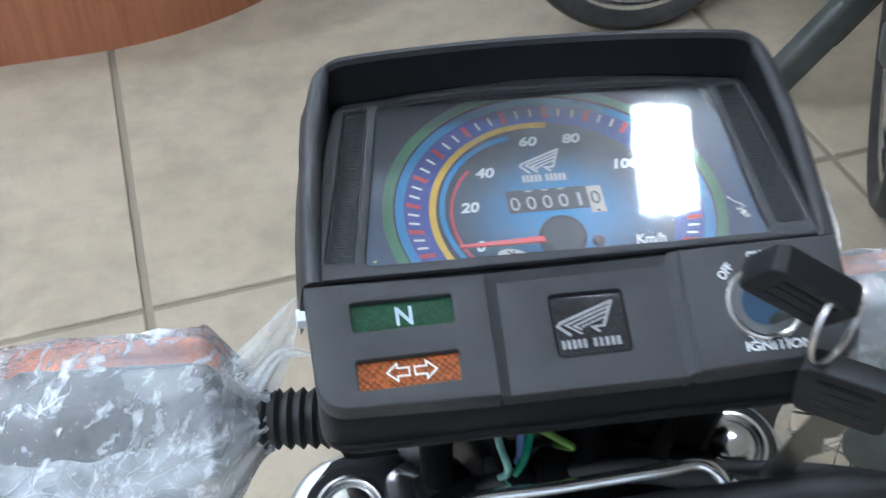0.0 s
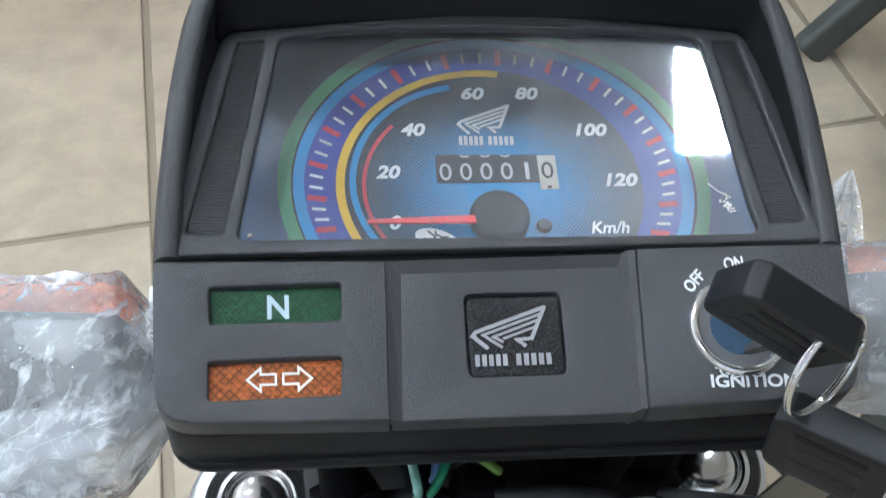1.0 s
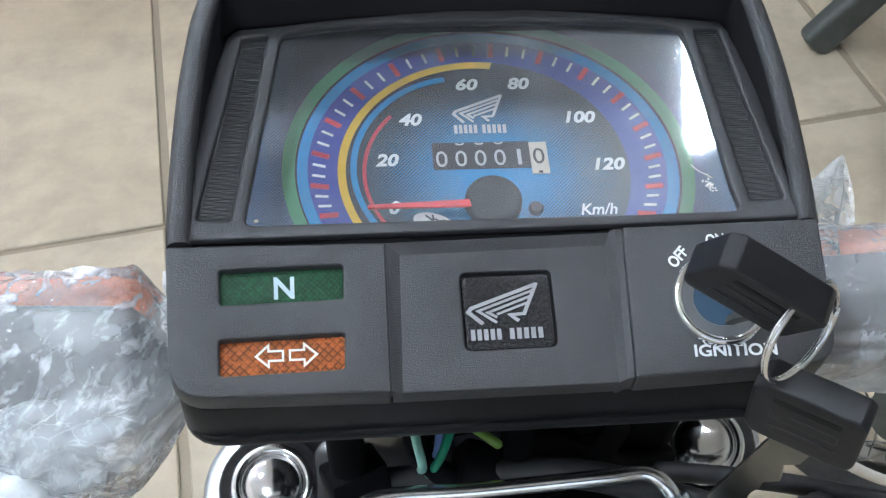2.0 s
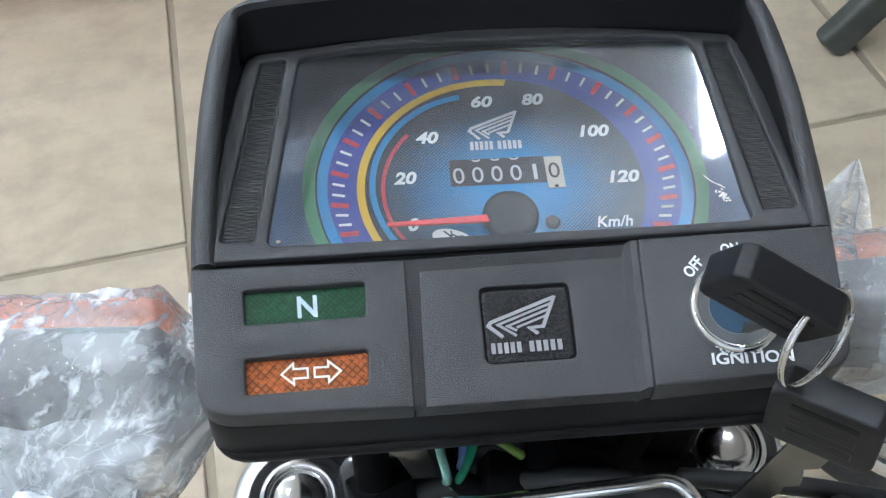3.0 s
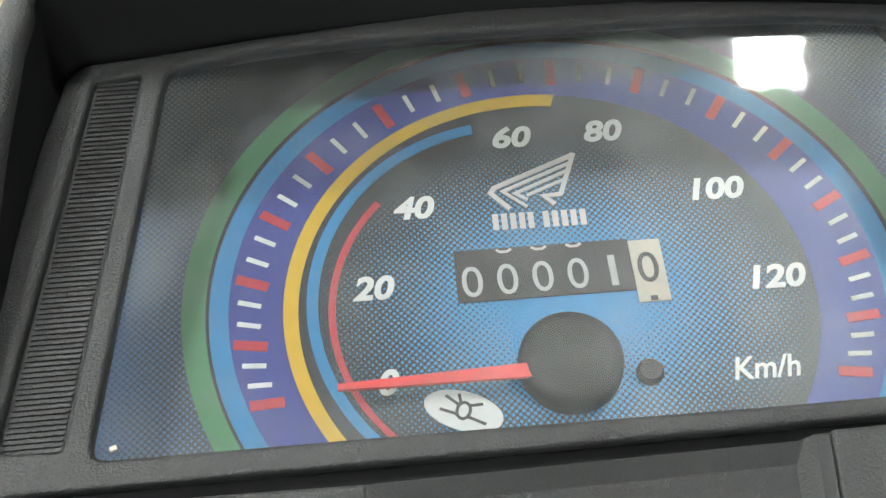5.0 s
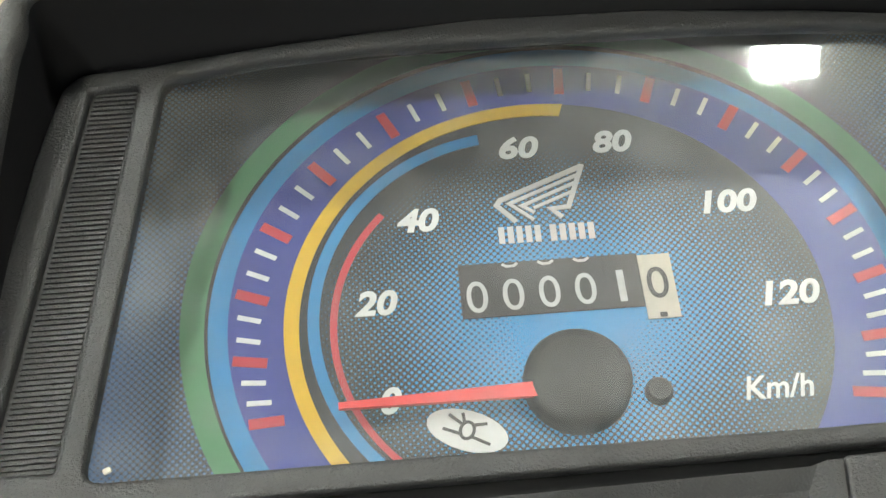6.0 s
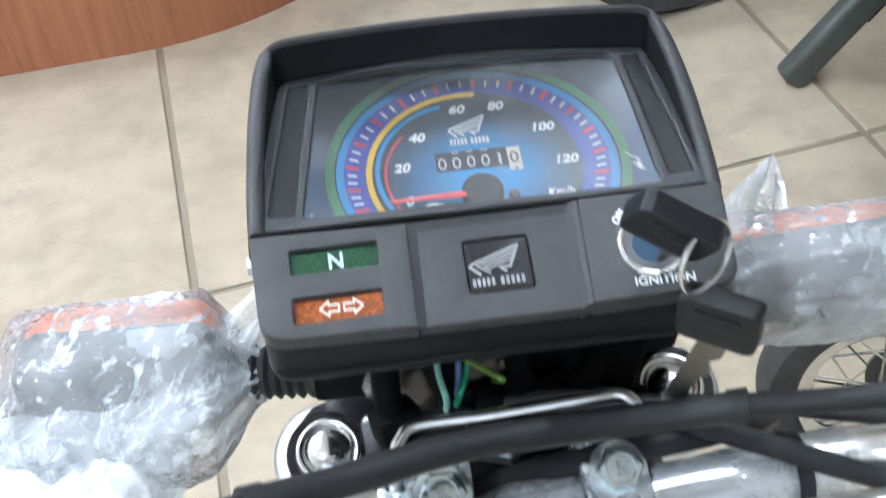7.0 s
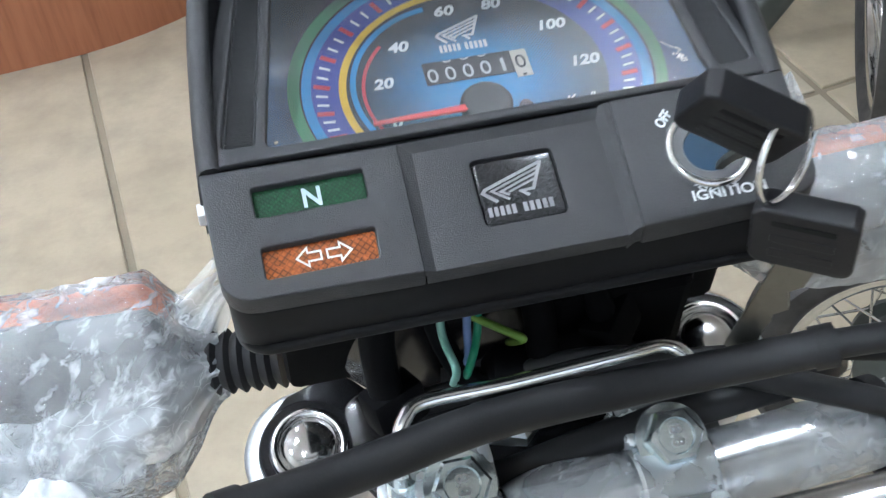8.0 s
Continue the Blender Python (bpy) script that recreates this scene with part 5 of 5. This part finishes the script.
def build_handlebar():
    h = thing("handlebar", "chrome tubular handlebar held by two bolted clamps", "handlebar", STEER)
    line = [(-360, -205, 62), (-290, -176, 52), (-235, -162, 36), (-200, -142, -10), (-165, -116, -64), bar_at(-120), bar_at(-60), bar_at(0), bar_at(60), bar_at(130), (170, -106, -64), (205, -140, -2), (240, -166, 58), (295, -182, 74), (365, -210, 84)]
    smooth_by_angle(part("tube", tube(glide(line, 8), 11.8, 28), M_BAR, h, scale=MM), 60)
    brace = [(x, -163.9 - 0.005 * (x - 40), 55.3 + 0.046 * (x - 40)) for x in (-236, -120, 0, 120, 238)]
    smooth_by_angle(part("cross_brace", tube(glide(brace, 8), 5.5, 24), M_BRACE, h, "thin chrome brace between the rising bar ends", scale=MM), 60)
    for x, bx, side in ((-28, Vector((-27.3, -88.1, -68)), -1), (36, Vector((36.8, -87.1, -68)), 1)):
        p = bar_at(x)
        # strap over the tube, lugs before and behind it, block below
        strap = bmesh.new()
        rows = []
        for k in range(25):
            a = math.pi * k / 24
            rows.append([strap.verts.new(p + BAR_D * u + Vector((0, math.cos(a), math.sin(a))) * r) for u, r in ((-12, 11.9), (-12, 13.6), (-11, 14.5), (11, 14.5), (12, 13.6), (12, 11.9))])
        for a, b in zip(rows, rows[1:]):
            for k in range(5):
                strap.faces.new((a[k], a[k + 1], b[k + 1], b[k]))
        smooth_by_angle(part("clamp_strap", strap, M_ALLOY, h, "cast alloy handlebar clamp", scale=MM), 40)
        for y0, y1 in ((p.y + 9, p.y + 29), (p.y - 33, p.y - 9)):
            lug = plate_bmesh([rounded([(x - 12.5, y0), (x + 12.5, y0), (x + 12.5, y1), (x - 12.5, y1)], 4, 4)], p.z + 0.8, bx.z - 7, 1.6)
            smooth_by_angle(part("clamp_lug", lug, M_ALLOY, h, scale=MM), 40)
        flange = plate_bmesh([rounded([(x + side * 8, p.y + 8), (x + side * 22, p.y + 8), (x + side * 22, p.y + 25), (x + side * 8, p.y + 25)], 2, 3)], p.z - 9, p.z - 1, 1.2)
        smooth_by_angle(part("clamp_flange", flange, M_ALLOY, h, scale=MM), 40)
        base = plate_bmesh([rounded([(x - 13, p.y - 24), (x + 13, p.y - 24), (x + 13, p.y + 28), (x - 13, p.y + 28)], 3, 3)], p.z - 58, p.z - 0.6, 2)
        smooth_by_angle(part("clamp_base", base, M_ALLOY, h, scale=MM), 40)
        for yy in (0, -34):
            q = bx + Vector((0, yy, -7))
            bolt = lathe([(0, 6.8), (5.0, 6.8), (5.5, 7.6), (7.2, 7.4), (8.2, 6.0), (8.2, 1.8), (10.8, 1.6), (11.0, 0), (11.0, -8), (0, -8)], 24)
            for v in bolt.verts:
                r = math.hypot(v.co.x, v.co.y)
                if 7.0 < r < 9.0 and v.co.z > 1.7:
                    a = math.atan2(v.co.y, v.co.x)
                    k = 0.94 / math.cos((a % (math.pi / 3)) - math.pi / 6)
                    v.co.x, v.co.y = v.co.x * k, v.co.y * k
            bmesh.ops.transform(bolt, matrix=along(q, Vector((0, -0.33, 0.94)).normalized()), verts=bolt.verts)
            bo = smooth_by_angle(part("clamp_bolt", bolt, M_BOLT, h, "zinc plated hexagon bolt", scale=MM), 30)
            marks = text_bmesh("8.8", 5.2, 0.35, pose(0, 0, 7.1, 0, 0, -90), 0.12)
            bmesh.ops.transform(marks, matrix=along(q, Vector((0, -0.33, 0.94)).normalized()), verts=marks.verts)
            part("grade_mark", marks, M_ZINC, bo, scale=MM)
    return h


build_handlebar()


def build_bar_film():
    f = thing("bar_wrap", "clear crinkled plastic film wrapped round the handlebar", "plastic film", STEER)
    for x0, x1, slack in ((-112, -41, 0.0), (-15, 23, 4.0), (50, 126, 0.0)):
        bm = bmesh.new()
        rows = []
        for i in range(int((x1 - x0) / 2) + 1):
            x = x0 + 2 * i
            sag = slack * math.sin(math.pi * (x - x0) / (x1 - x0))
            rows.append([bm.verts.new(bar_at(x) + Vector((0, math.cos(a), math.sin(a))) * (12.7 + sag * max(0.0, math.cos(a)) + 0.45 * crease(x + 6 * a, 12 * a - 0.3 * x, 3.0, 0.012, 0.1)))
                         for a in (2 * math.pi * k / 36 for k in range(36))])
        for a, b in zip(rows, rows[1:]):
            for k in range(36):
                bm.faces.new((a[k], a[(k + 1) % 36], b[(k + 1) % 36], b[k]))
        part("film_sleeve", bm, M_FILM_BAR, f, scale=MM, smooth=True)
    ring = lathe([(13.9, -3), (15.6, -2.4), (15.6, 2.4), (13.9, 3), (13.9, -3)], 32, along(bar_at(104), BAR_D))
    smooth_by_angle(part("rubber_band", ring, M_RUBBER, f, "black rubber band", scale=MM), 40)
    return f


build_bar_film()


def build_cables():
    c = thing("control_cable", "thick black sheathed control cable looping over the handlebar", "cable", STEER)
    main = [(-330, -176, 104), (-200, -146, 60), (-139, -132, 24), (-91, -117, 3), (-58, -106, -11), (-23, -94.6, -23), (13, -89, -32), (40, -87.7, -34.5), (74, -91.6, -26.6), (115, -99.4, -15), (190, -95, -14), (300, -70, -30)]
    smooth_by_angle(part("outer_cable", tube(glide(main, 6), 4.1, 14), M_RUBBER, c, scale=MM), 60)
    sheath = main[3:9]
    smooth_by_angle(part("sleeve", tube(glide(sheath, 6), 5.3, 16), M_RUBBER, c, "thicker black sleeve", scale=MM), 60)
    for p, q in (((-91, -117, 3), (-85, -115, 0.4)), ((74, -91.6, -26.6), (68, -90.4, -29))):
        smooth_by_angle(part("sleeve_collar", tube([Vector(p), Vector(q)], 6.1, 16), M_RUBBER, c, "raised rubber collar at the sleeve's end", scale=MM), 50)
    lines = [[(-20, -34, -108), (18, -42, -106), (45, -46, -103), (72, -51, -100), (97, -57, -97), (130, -69, -91), (146, -77, -85), (190, -98, -78), (240, -118, -76)],
             [(-60, -62, -150), (-58, -74, -124), (-46, -80, -104), (-12, -82, -88), (20, -80, -80), (62, -78, -76), (90, -72, -84), (110, -58, -108)],
             [(-30, -50, -92), (20, -58, -72), (55, -70, -70), (75, -79, -70), (91, -87, -70), (130, -104, -74), (180, -118, -80)]]
    for i, ln in enumerate(lines):
        k = thing("cable", "thin black control cable behind the handlebar", "cable", STEER, group="cables behind the handlebar")
        smooth_by_angle(part("outer_cable", tube(glide(ln, 8), (3.2, 5.2, 4.4)[i], 12), M_RUBBER, k, scale=MM), 60)
    g = thing("cable_guide", "bent chrome wire cable guide", "cable guide", STEER)
    loop = [(-43.5, -84, -80), (-42.3, -76, -64), (-39.5, -70.5, -60.5), (-33, -66.5, -60), (-8, -66.2, -60), (27, -64.6, -60), (40, -63.6, -61), (46, -67.5, -62), (49, -74, -66)]
    smooth_by_angle(part("wire", tube(glide(loop, 6), 2.3, 12), M_BAR, g, scale=MM), 60)
    for p, q in ((loop[0], loop[1]), (loop[-1], loop[-2])):
        a = Vector(p)
        d = (Vector(q) - a).normalized()
        eye = lathe([(2.4, -3), (4.2, -3), (4.6, -2), (4.6, 2), (4.2, 3), (2.4, 3), (2.4, -3)], 20, along(a + d * 2, d))
        smooth_by_angle(part("mounting_eye", eye, M_BOLT, g, "zinc plated mounting eye", scale=MM), 40)
    for n, ln in enumerate(([(-38, -30, -34), (-42, -44, -70), (-36, -58, -104), (-20, -50, -130)], [(22, -28, -34), (26, -42, -60), (36, -50, -86), (60, -40, -110)],
                            [(-30, -24, -34), (-18, -52, -74), (10, -58, -84), (34, -46, -96)], [(4, -30, -34), (8, -50, -76), (-4, -60, -96), (-30, -52, -112)])):
        k = thing("wire_loom", "black taped wire loom under the instruments", "wire loom", STEER, group="looms under the instruments")
        smooth_by_angle(part("sheath", tube(glide(ln, 8), (5.5, 4.5, 3.6, 5.0)[n], 12), M_UNDER_SHADE, k, scale=MM), 60)
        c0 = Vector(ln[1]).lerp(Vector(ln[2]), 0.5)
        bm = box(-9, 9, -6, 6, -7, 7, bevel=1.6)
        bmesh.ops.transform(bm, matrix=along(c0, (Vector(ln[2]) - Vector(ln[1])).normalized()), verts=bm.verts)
        smooth_by_angle(part("connector", bm, M_UNDER_SHADE, k, "black plastic plug connector", scale=MM), 40)
    for nm, col, ln in (("green", (0.02, 0.3, 0.16), [(-11, -36, -33), (-12, -46, -58), (-16, -55, -63), (-18, -52, -84)]),
                        ("mint", (0.25, 0.5, 0.42), [(-22, -36, -33), (-23, -45, -58), (-21.2, -57, -62), (-20, -50, -84)]),
                        ("blue", (0.12, 0.2, 0.42), [(-14, -36, -33), (-15.5, -47, -58), (-16.5, -53, -64), (-16, -45, -84)]),
                        ("red", (0.5, 0.04, 0.05), [(-92, 46, -192), (-66, 39, -190), (-52, 31, -188), (-30, 14, -150), (-24, 10, -110)]),
                        ("cream", (0.6, 0.55, 0.42), [(-92, 43, -194), (-66, 36, -192), (-52, 28, -190), (-32, 12, -150), (-26, 8, -110)]),
                        ("yellow-green", (0.16, 0.3, 0.05), [(-20, -39, -55.4), (-16.2, -42, -55.6), (-8.4, -48.2, -56), (-4.5, -51.3, -56.2), (-0.8, -54.2, -56.4), (-0.4, -53, -60), (-1, -44, -76)])):
        wm = flat_print(nm.replace("-", "_") + "_wire_sheath", col, 0.35)
        k = thing("wire", nm + " insulated wire under the instruments", "wire", STEER, group="wires under the instruments")
        smooth_by_angle(part("insulation", tube(glide(ln, 6), 1.3, 8), wm, k, scale=MM), 60)


build_cables()


# ---------------------------------------------------------------- wrapped turn signals
def film_bmesh(s, seed, skirt):
    """A loose bag round the signal, gathered at the stem, with slack that hangs out on one side."""
    bm = bmesh.new()
    nu, nv = 90, 120
    rows = []
    for i in range(nu + 1):
        f = i / nu
        x = s * (-62 + 128 * f)
        open_end = math.sin(min(1.0, f / 0.16) * math.pi / 2) ** 0.7
        gather = 1.0 if f < 0.8 else 1.0 - 0.6 * math.sin((f - 0.8) / 0.2 * math.pi / 2) ** 1.4
        row = []
        for k in range(nv):
            a = 2 * math.pi * k / nv - math.pi / 2
            c, d = math.cos(a), math.sin(a)
            arc = 36 * a
            slack = max(0.0, -c * 0.92 - d * 0.2) ** 1.3 * math.sin(min(1.0, (1 - f) / 0.45) * math.pi / 2)
            p = Vector((x, 37 * math.copysign(abs(c) ** 0.8, c), 36 * math.copysign(abs(d) ** 0.8, d)))
            rise = 1.5 * (crease(0.75 * x + 0.65 * arc, 0.75 * arc - 0.65 * x, seed) - 0.5) + 0.9 * (crease(0.6 * x - 0.8 * arc, 0.6 * arc + 0.8 * x, seed + 5, 0.016, 0.09) - 0.5)
            rise += (1.2 + 7.0 * max(0.0, f - 0.6)) * (crease(x, arc, seed + 9, 0.008, 0.11) - 0.5)
            p.y, p.z = p.y * gather * open_end, p.z * gather * open_end
            p += skirt * slack * open_end + Vector((0, c, d)) * rise * (1.0 + 1.2 * slack)
            p.x -= s * 12 * slack * (1 - f)
            row.append(bm.verts.new(p))
        rows.append(row)
    for a, b in zip(rows, rows[1:]):
        for k in range(nv):
            bm.faces.new((a[k], a[(k + 1) % nv], b[(k + 1) % nv], b[k]))
    bm.faces.new(rows[0])
    return bm


def skirt_bmesh(s, seed, z0, reach):
    """A loose sheet of bunched film that hangs out in front of the signal."""
    bm = bmesh.new()
    nu, nv = 90, 80
    rows = []
    for i in range(nu + 1):
        u = i / nu
        edge = reach * (1.0 - 0.62 * max(0.0, (u - 0.45) / 0.55) ** 1.4) * (1 + 0.1 * noise.noise(Vector((u * 9, seed, 0))))
        row = []
        for k in range(nv + 1):
            v = k / nv
            x = s * (-70 + 112 * u + v * (34 - 62 * u))
            run = edge * v
            fold = 0.9 * crease(0.85 * run + 0.5 * x, 0.85 * x - 0.5 * run, seed) + 0.5 * crease(0.7 * run - 0.7 * x, 0.7 * x + 0.7 * run, seed + 4, 0.016, 0.1)
            p = Vector((x, -16 - (edge + 4) * v + 8 * noise.noise(Vector((x * 0.05, seed, 3.0))), z0 + 2 + 14 * math.sin(math.pi * min(1.0, v * 1.6)) - 42 * v))
            p += Vector((0.15, -0.3, 0.95)) * (fold - 0.6) * (3 + 5 * v)
            row.append(bm.verts.new(p))
        rows.append(row)
    for a, b in zip(rows, rows[1:]):
        for k in range(nv):
            bm.faces.new((a[k], a[k + 1], b[k + 1], b[k]))
    return bm


def tail_bmesh(line, width, seed):
    """A twisted loose end of film that tapers to a point."""
    bm = bmesh.new()
    pts = glide(line, 10)
    rows = []
    for i, p in enumerate(pts):
        f = i / (len(pts) - 1)
        d = (pts[min(i + 1, len(pts) - 1)] - pts[max(i - 1, 0)]).normalized()
        side = d.cross(Vector((0.25, -0.35, 0.9))).normalized()
        up = d.cross(side)
        w = width * (1 - f) ** 0.8 + 0.3
        row = []
        for k in range(9):
            g = k / 8 - 0.5
            fold = 0.32 * w * (abs((g * 5.0 + seed) % 2 - 1) - 0.5) + 1.5 * noise.noise(p * 0.08 + Vector((g, seed, 0)))
            row.append(bm.verts.new(p + side * g * w + up * fold))
        rows.append(row)
    for a, b in zip(rows, rows[1:]):
        for k in range(8):
            bm.faces.new((a[k], a[k + 1], b[k + 1], b[k]))
    return bm


def build_signal(name, s, ctr, label, tails):
    t = thing(name, label, "turn signal", STEER @ Matrix.Translation(Vector(ctr) * MM), group="turn signals")
    x0, x1 = -48, 48
    back = [(x0, -16), (x0 + 6, -24), (-10, -30), (x1 - 16, -30), (x1, -22), (x1, 20), (x1 - 10, 27), (x0 + 8, 22), (x0, 12)]
    lp = rounded([(-s * x, y) for x, y in back], 6, 4)
    bm = plate_bmesh([lp], -14, 16, 5, None, 3)
    size = 1.0 if s > 0 else 0.8
    rot = Matrix.Diagonal((1, size, size, 1)) @ pose(0, 0, 0, 70, 0, 0)
    bmesh.ops.transform(bm, matrix=rot, verts=bm.verts)
    smooth_by_angle(part("signal_body", bm, M_SIGNAL, t, "dark plastic signal body", scale=MM), 50)
    bm = plate_bmesh([[Vector(p) * 0.95 for p in lp]], -36, -14.2, 7, None, 3)
    bmesh.ops.transform(bm, matrix=rot, verts=bm.verts)
    smooth_by_angle(part("signal_lens", bm, M_LENS_ORANGE, t, "orange signal lens", scale=MM), 50)
    film = film_bmesh(s, 3.0 * s + 7, Vector((0, -16, -10)) if s > 0 else Vector((0, -3, -3)))
    bmesh.ops.scale(film, vec=(1, size, size), verts=film.verts)
    wrap = part("wrapping_film", film, M_FILM if s > 0 else M_FILM_SLACK, t, "crumpled clear plastic wrapping film", scale=MM, smooth=True)
    for n in range(2 if s > 0 else 0):
        part("film_skirt", skirt_bmesh(s, 11.0 + 5 * n, 4 - 9 * n, 112 - 14 * n), M_FILM_BUNCHED, wrap, "bunched whitish skirt of film", scale=MM, smooth=True)
    for n, (line, width) in enumerate(tails):
        part("loose_end", tail_bmesh(line, width, 0.3 + n), M_FILM_SLACK, wrap, scale=MM, smooth=True)
    # ribbed rubber stem
    bm = bmesh.new()
    prof = []
    for i in range(9):
        prof += [(i / 9, 11.0), (i / 9 + 0.07, 13.5), (i / 9 + 0.075, 13.5)]
    a, b = Vector((s * 44, -2, 0)), Vector((s * 92, -10, 6))
    rings = [(a.lerp(b, f), r) for f, r in prof]
    pts = [p for p, r in rings]
    rad = [r for p, r in rings]
    add_tube(bm, pts, lambda f: rad[min(int(round(f * (len(rad) - 1))), len(rad) - 1)], 20)
    smooth_by_angle(part("stem", bm, M_RUBBER, t, "ribbed black rubber stem", scale=MM), 40)
    return t


build_signal("turn_signal", 1, (-160, 42, -192), "orange and black turn signal wrapped in crumpled clear film",
             [([(52, 2, 14), (64, 14, 18), (74, 28, 22), (84, 44, 24)], 30), ([(58, 2, 16), (72, 14, 24), (88, 12, 22)], 10)])
build_signal("turn_signal", -1, (178, 39, -162), "orange and black turn signal wrapped in clear film, beside the keys",
             [([(-30, 12, 10), (-25, 30, 12), (-16, 46, 12), (-8, 63, 13)], 46)])

# ---------------------------------------------------------------- floor slabs
def build_slabs():
    u, w = Vector((0.9951, 0.0988)), Vector((-0.0988, 0.9951))
    o, side, gap = Vector((-0.3558, 1.2514)), 1.1713, 0.014
    floor = bpy.data.objects["floor"]
    for i in range(-4, 4):
        for j in range(-6, 4):
            c = o + u * (i + 0.5) * side + w * (j + 0.5) * side
            bm = bmesh.new()
            h = side / 2 - gap / 2
            loop = [c + u * sx * h + w * sy * h for sx, sy in ((-1, -1), (1, -1), (1, 1), (-1, 1))]
            loop = clip(loop)
            if len(loop) < 3:
                continue
            lo = [bm.verts.new((p.x, p.y, -0.02)) for p in loop]
            b0 = [bm.verts.new((p.x, p.y, -0.0018)) for p in loop]
            ctr = sum(loop, Vector((0, 0))) / len(loop)
            b1 = [bm.verts.new((*(p + (ctr - p).normalized() * 0.003), 0.0)) for p in loop]
            n = len(loop)
            for k in range(n):
                bm.faces.new((lo[k], lo[(k + 1) % n], b0[(k + 1) % n], b0[k]))
                bm.faces.new((b0[k], b0[(k + 1) % n], b1[(k + 1) % n], b1[k]))
            bm.faces.new(b1)
            part("slab", bm, M_SLAB, floor)


def clip(loop):
    """Keeps the part of an outline inside the room."""
    for axis, lim, sign in ((0, ROOM_X0, 1), (0, ROOM_X1, -1), (1, ROOM_Y0, 1), (1, ROOM_Y1, -1)):
        out = []
        for i, p in enumerate(loop):
            q = loop[(i + 1) % len(loop)]
            ip, iq = sign * (p[axis] - lim) >= 0, sign * (q[axis] - lim) >= 0
            if ip:
                out.append(p)
            if ip != iq:
                f = (lim - p[axis]) / (q[axis] - p[axis])
                out.append(p.lerp(q, f))
        loop = out
        if len(loop) < 3:
            return []
    return loop


build_slabs()
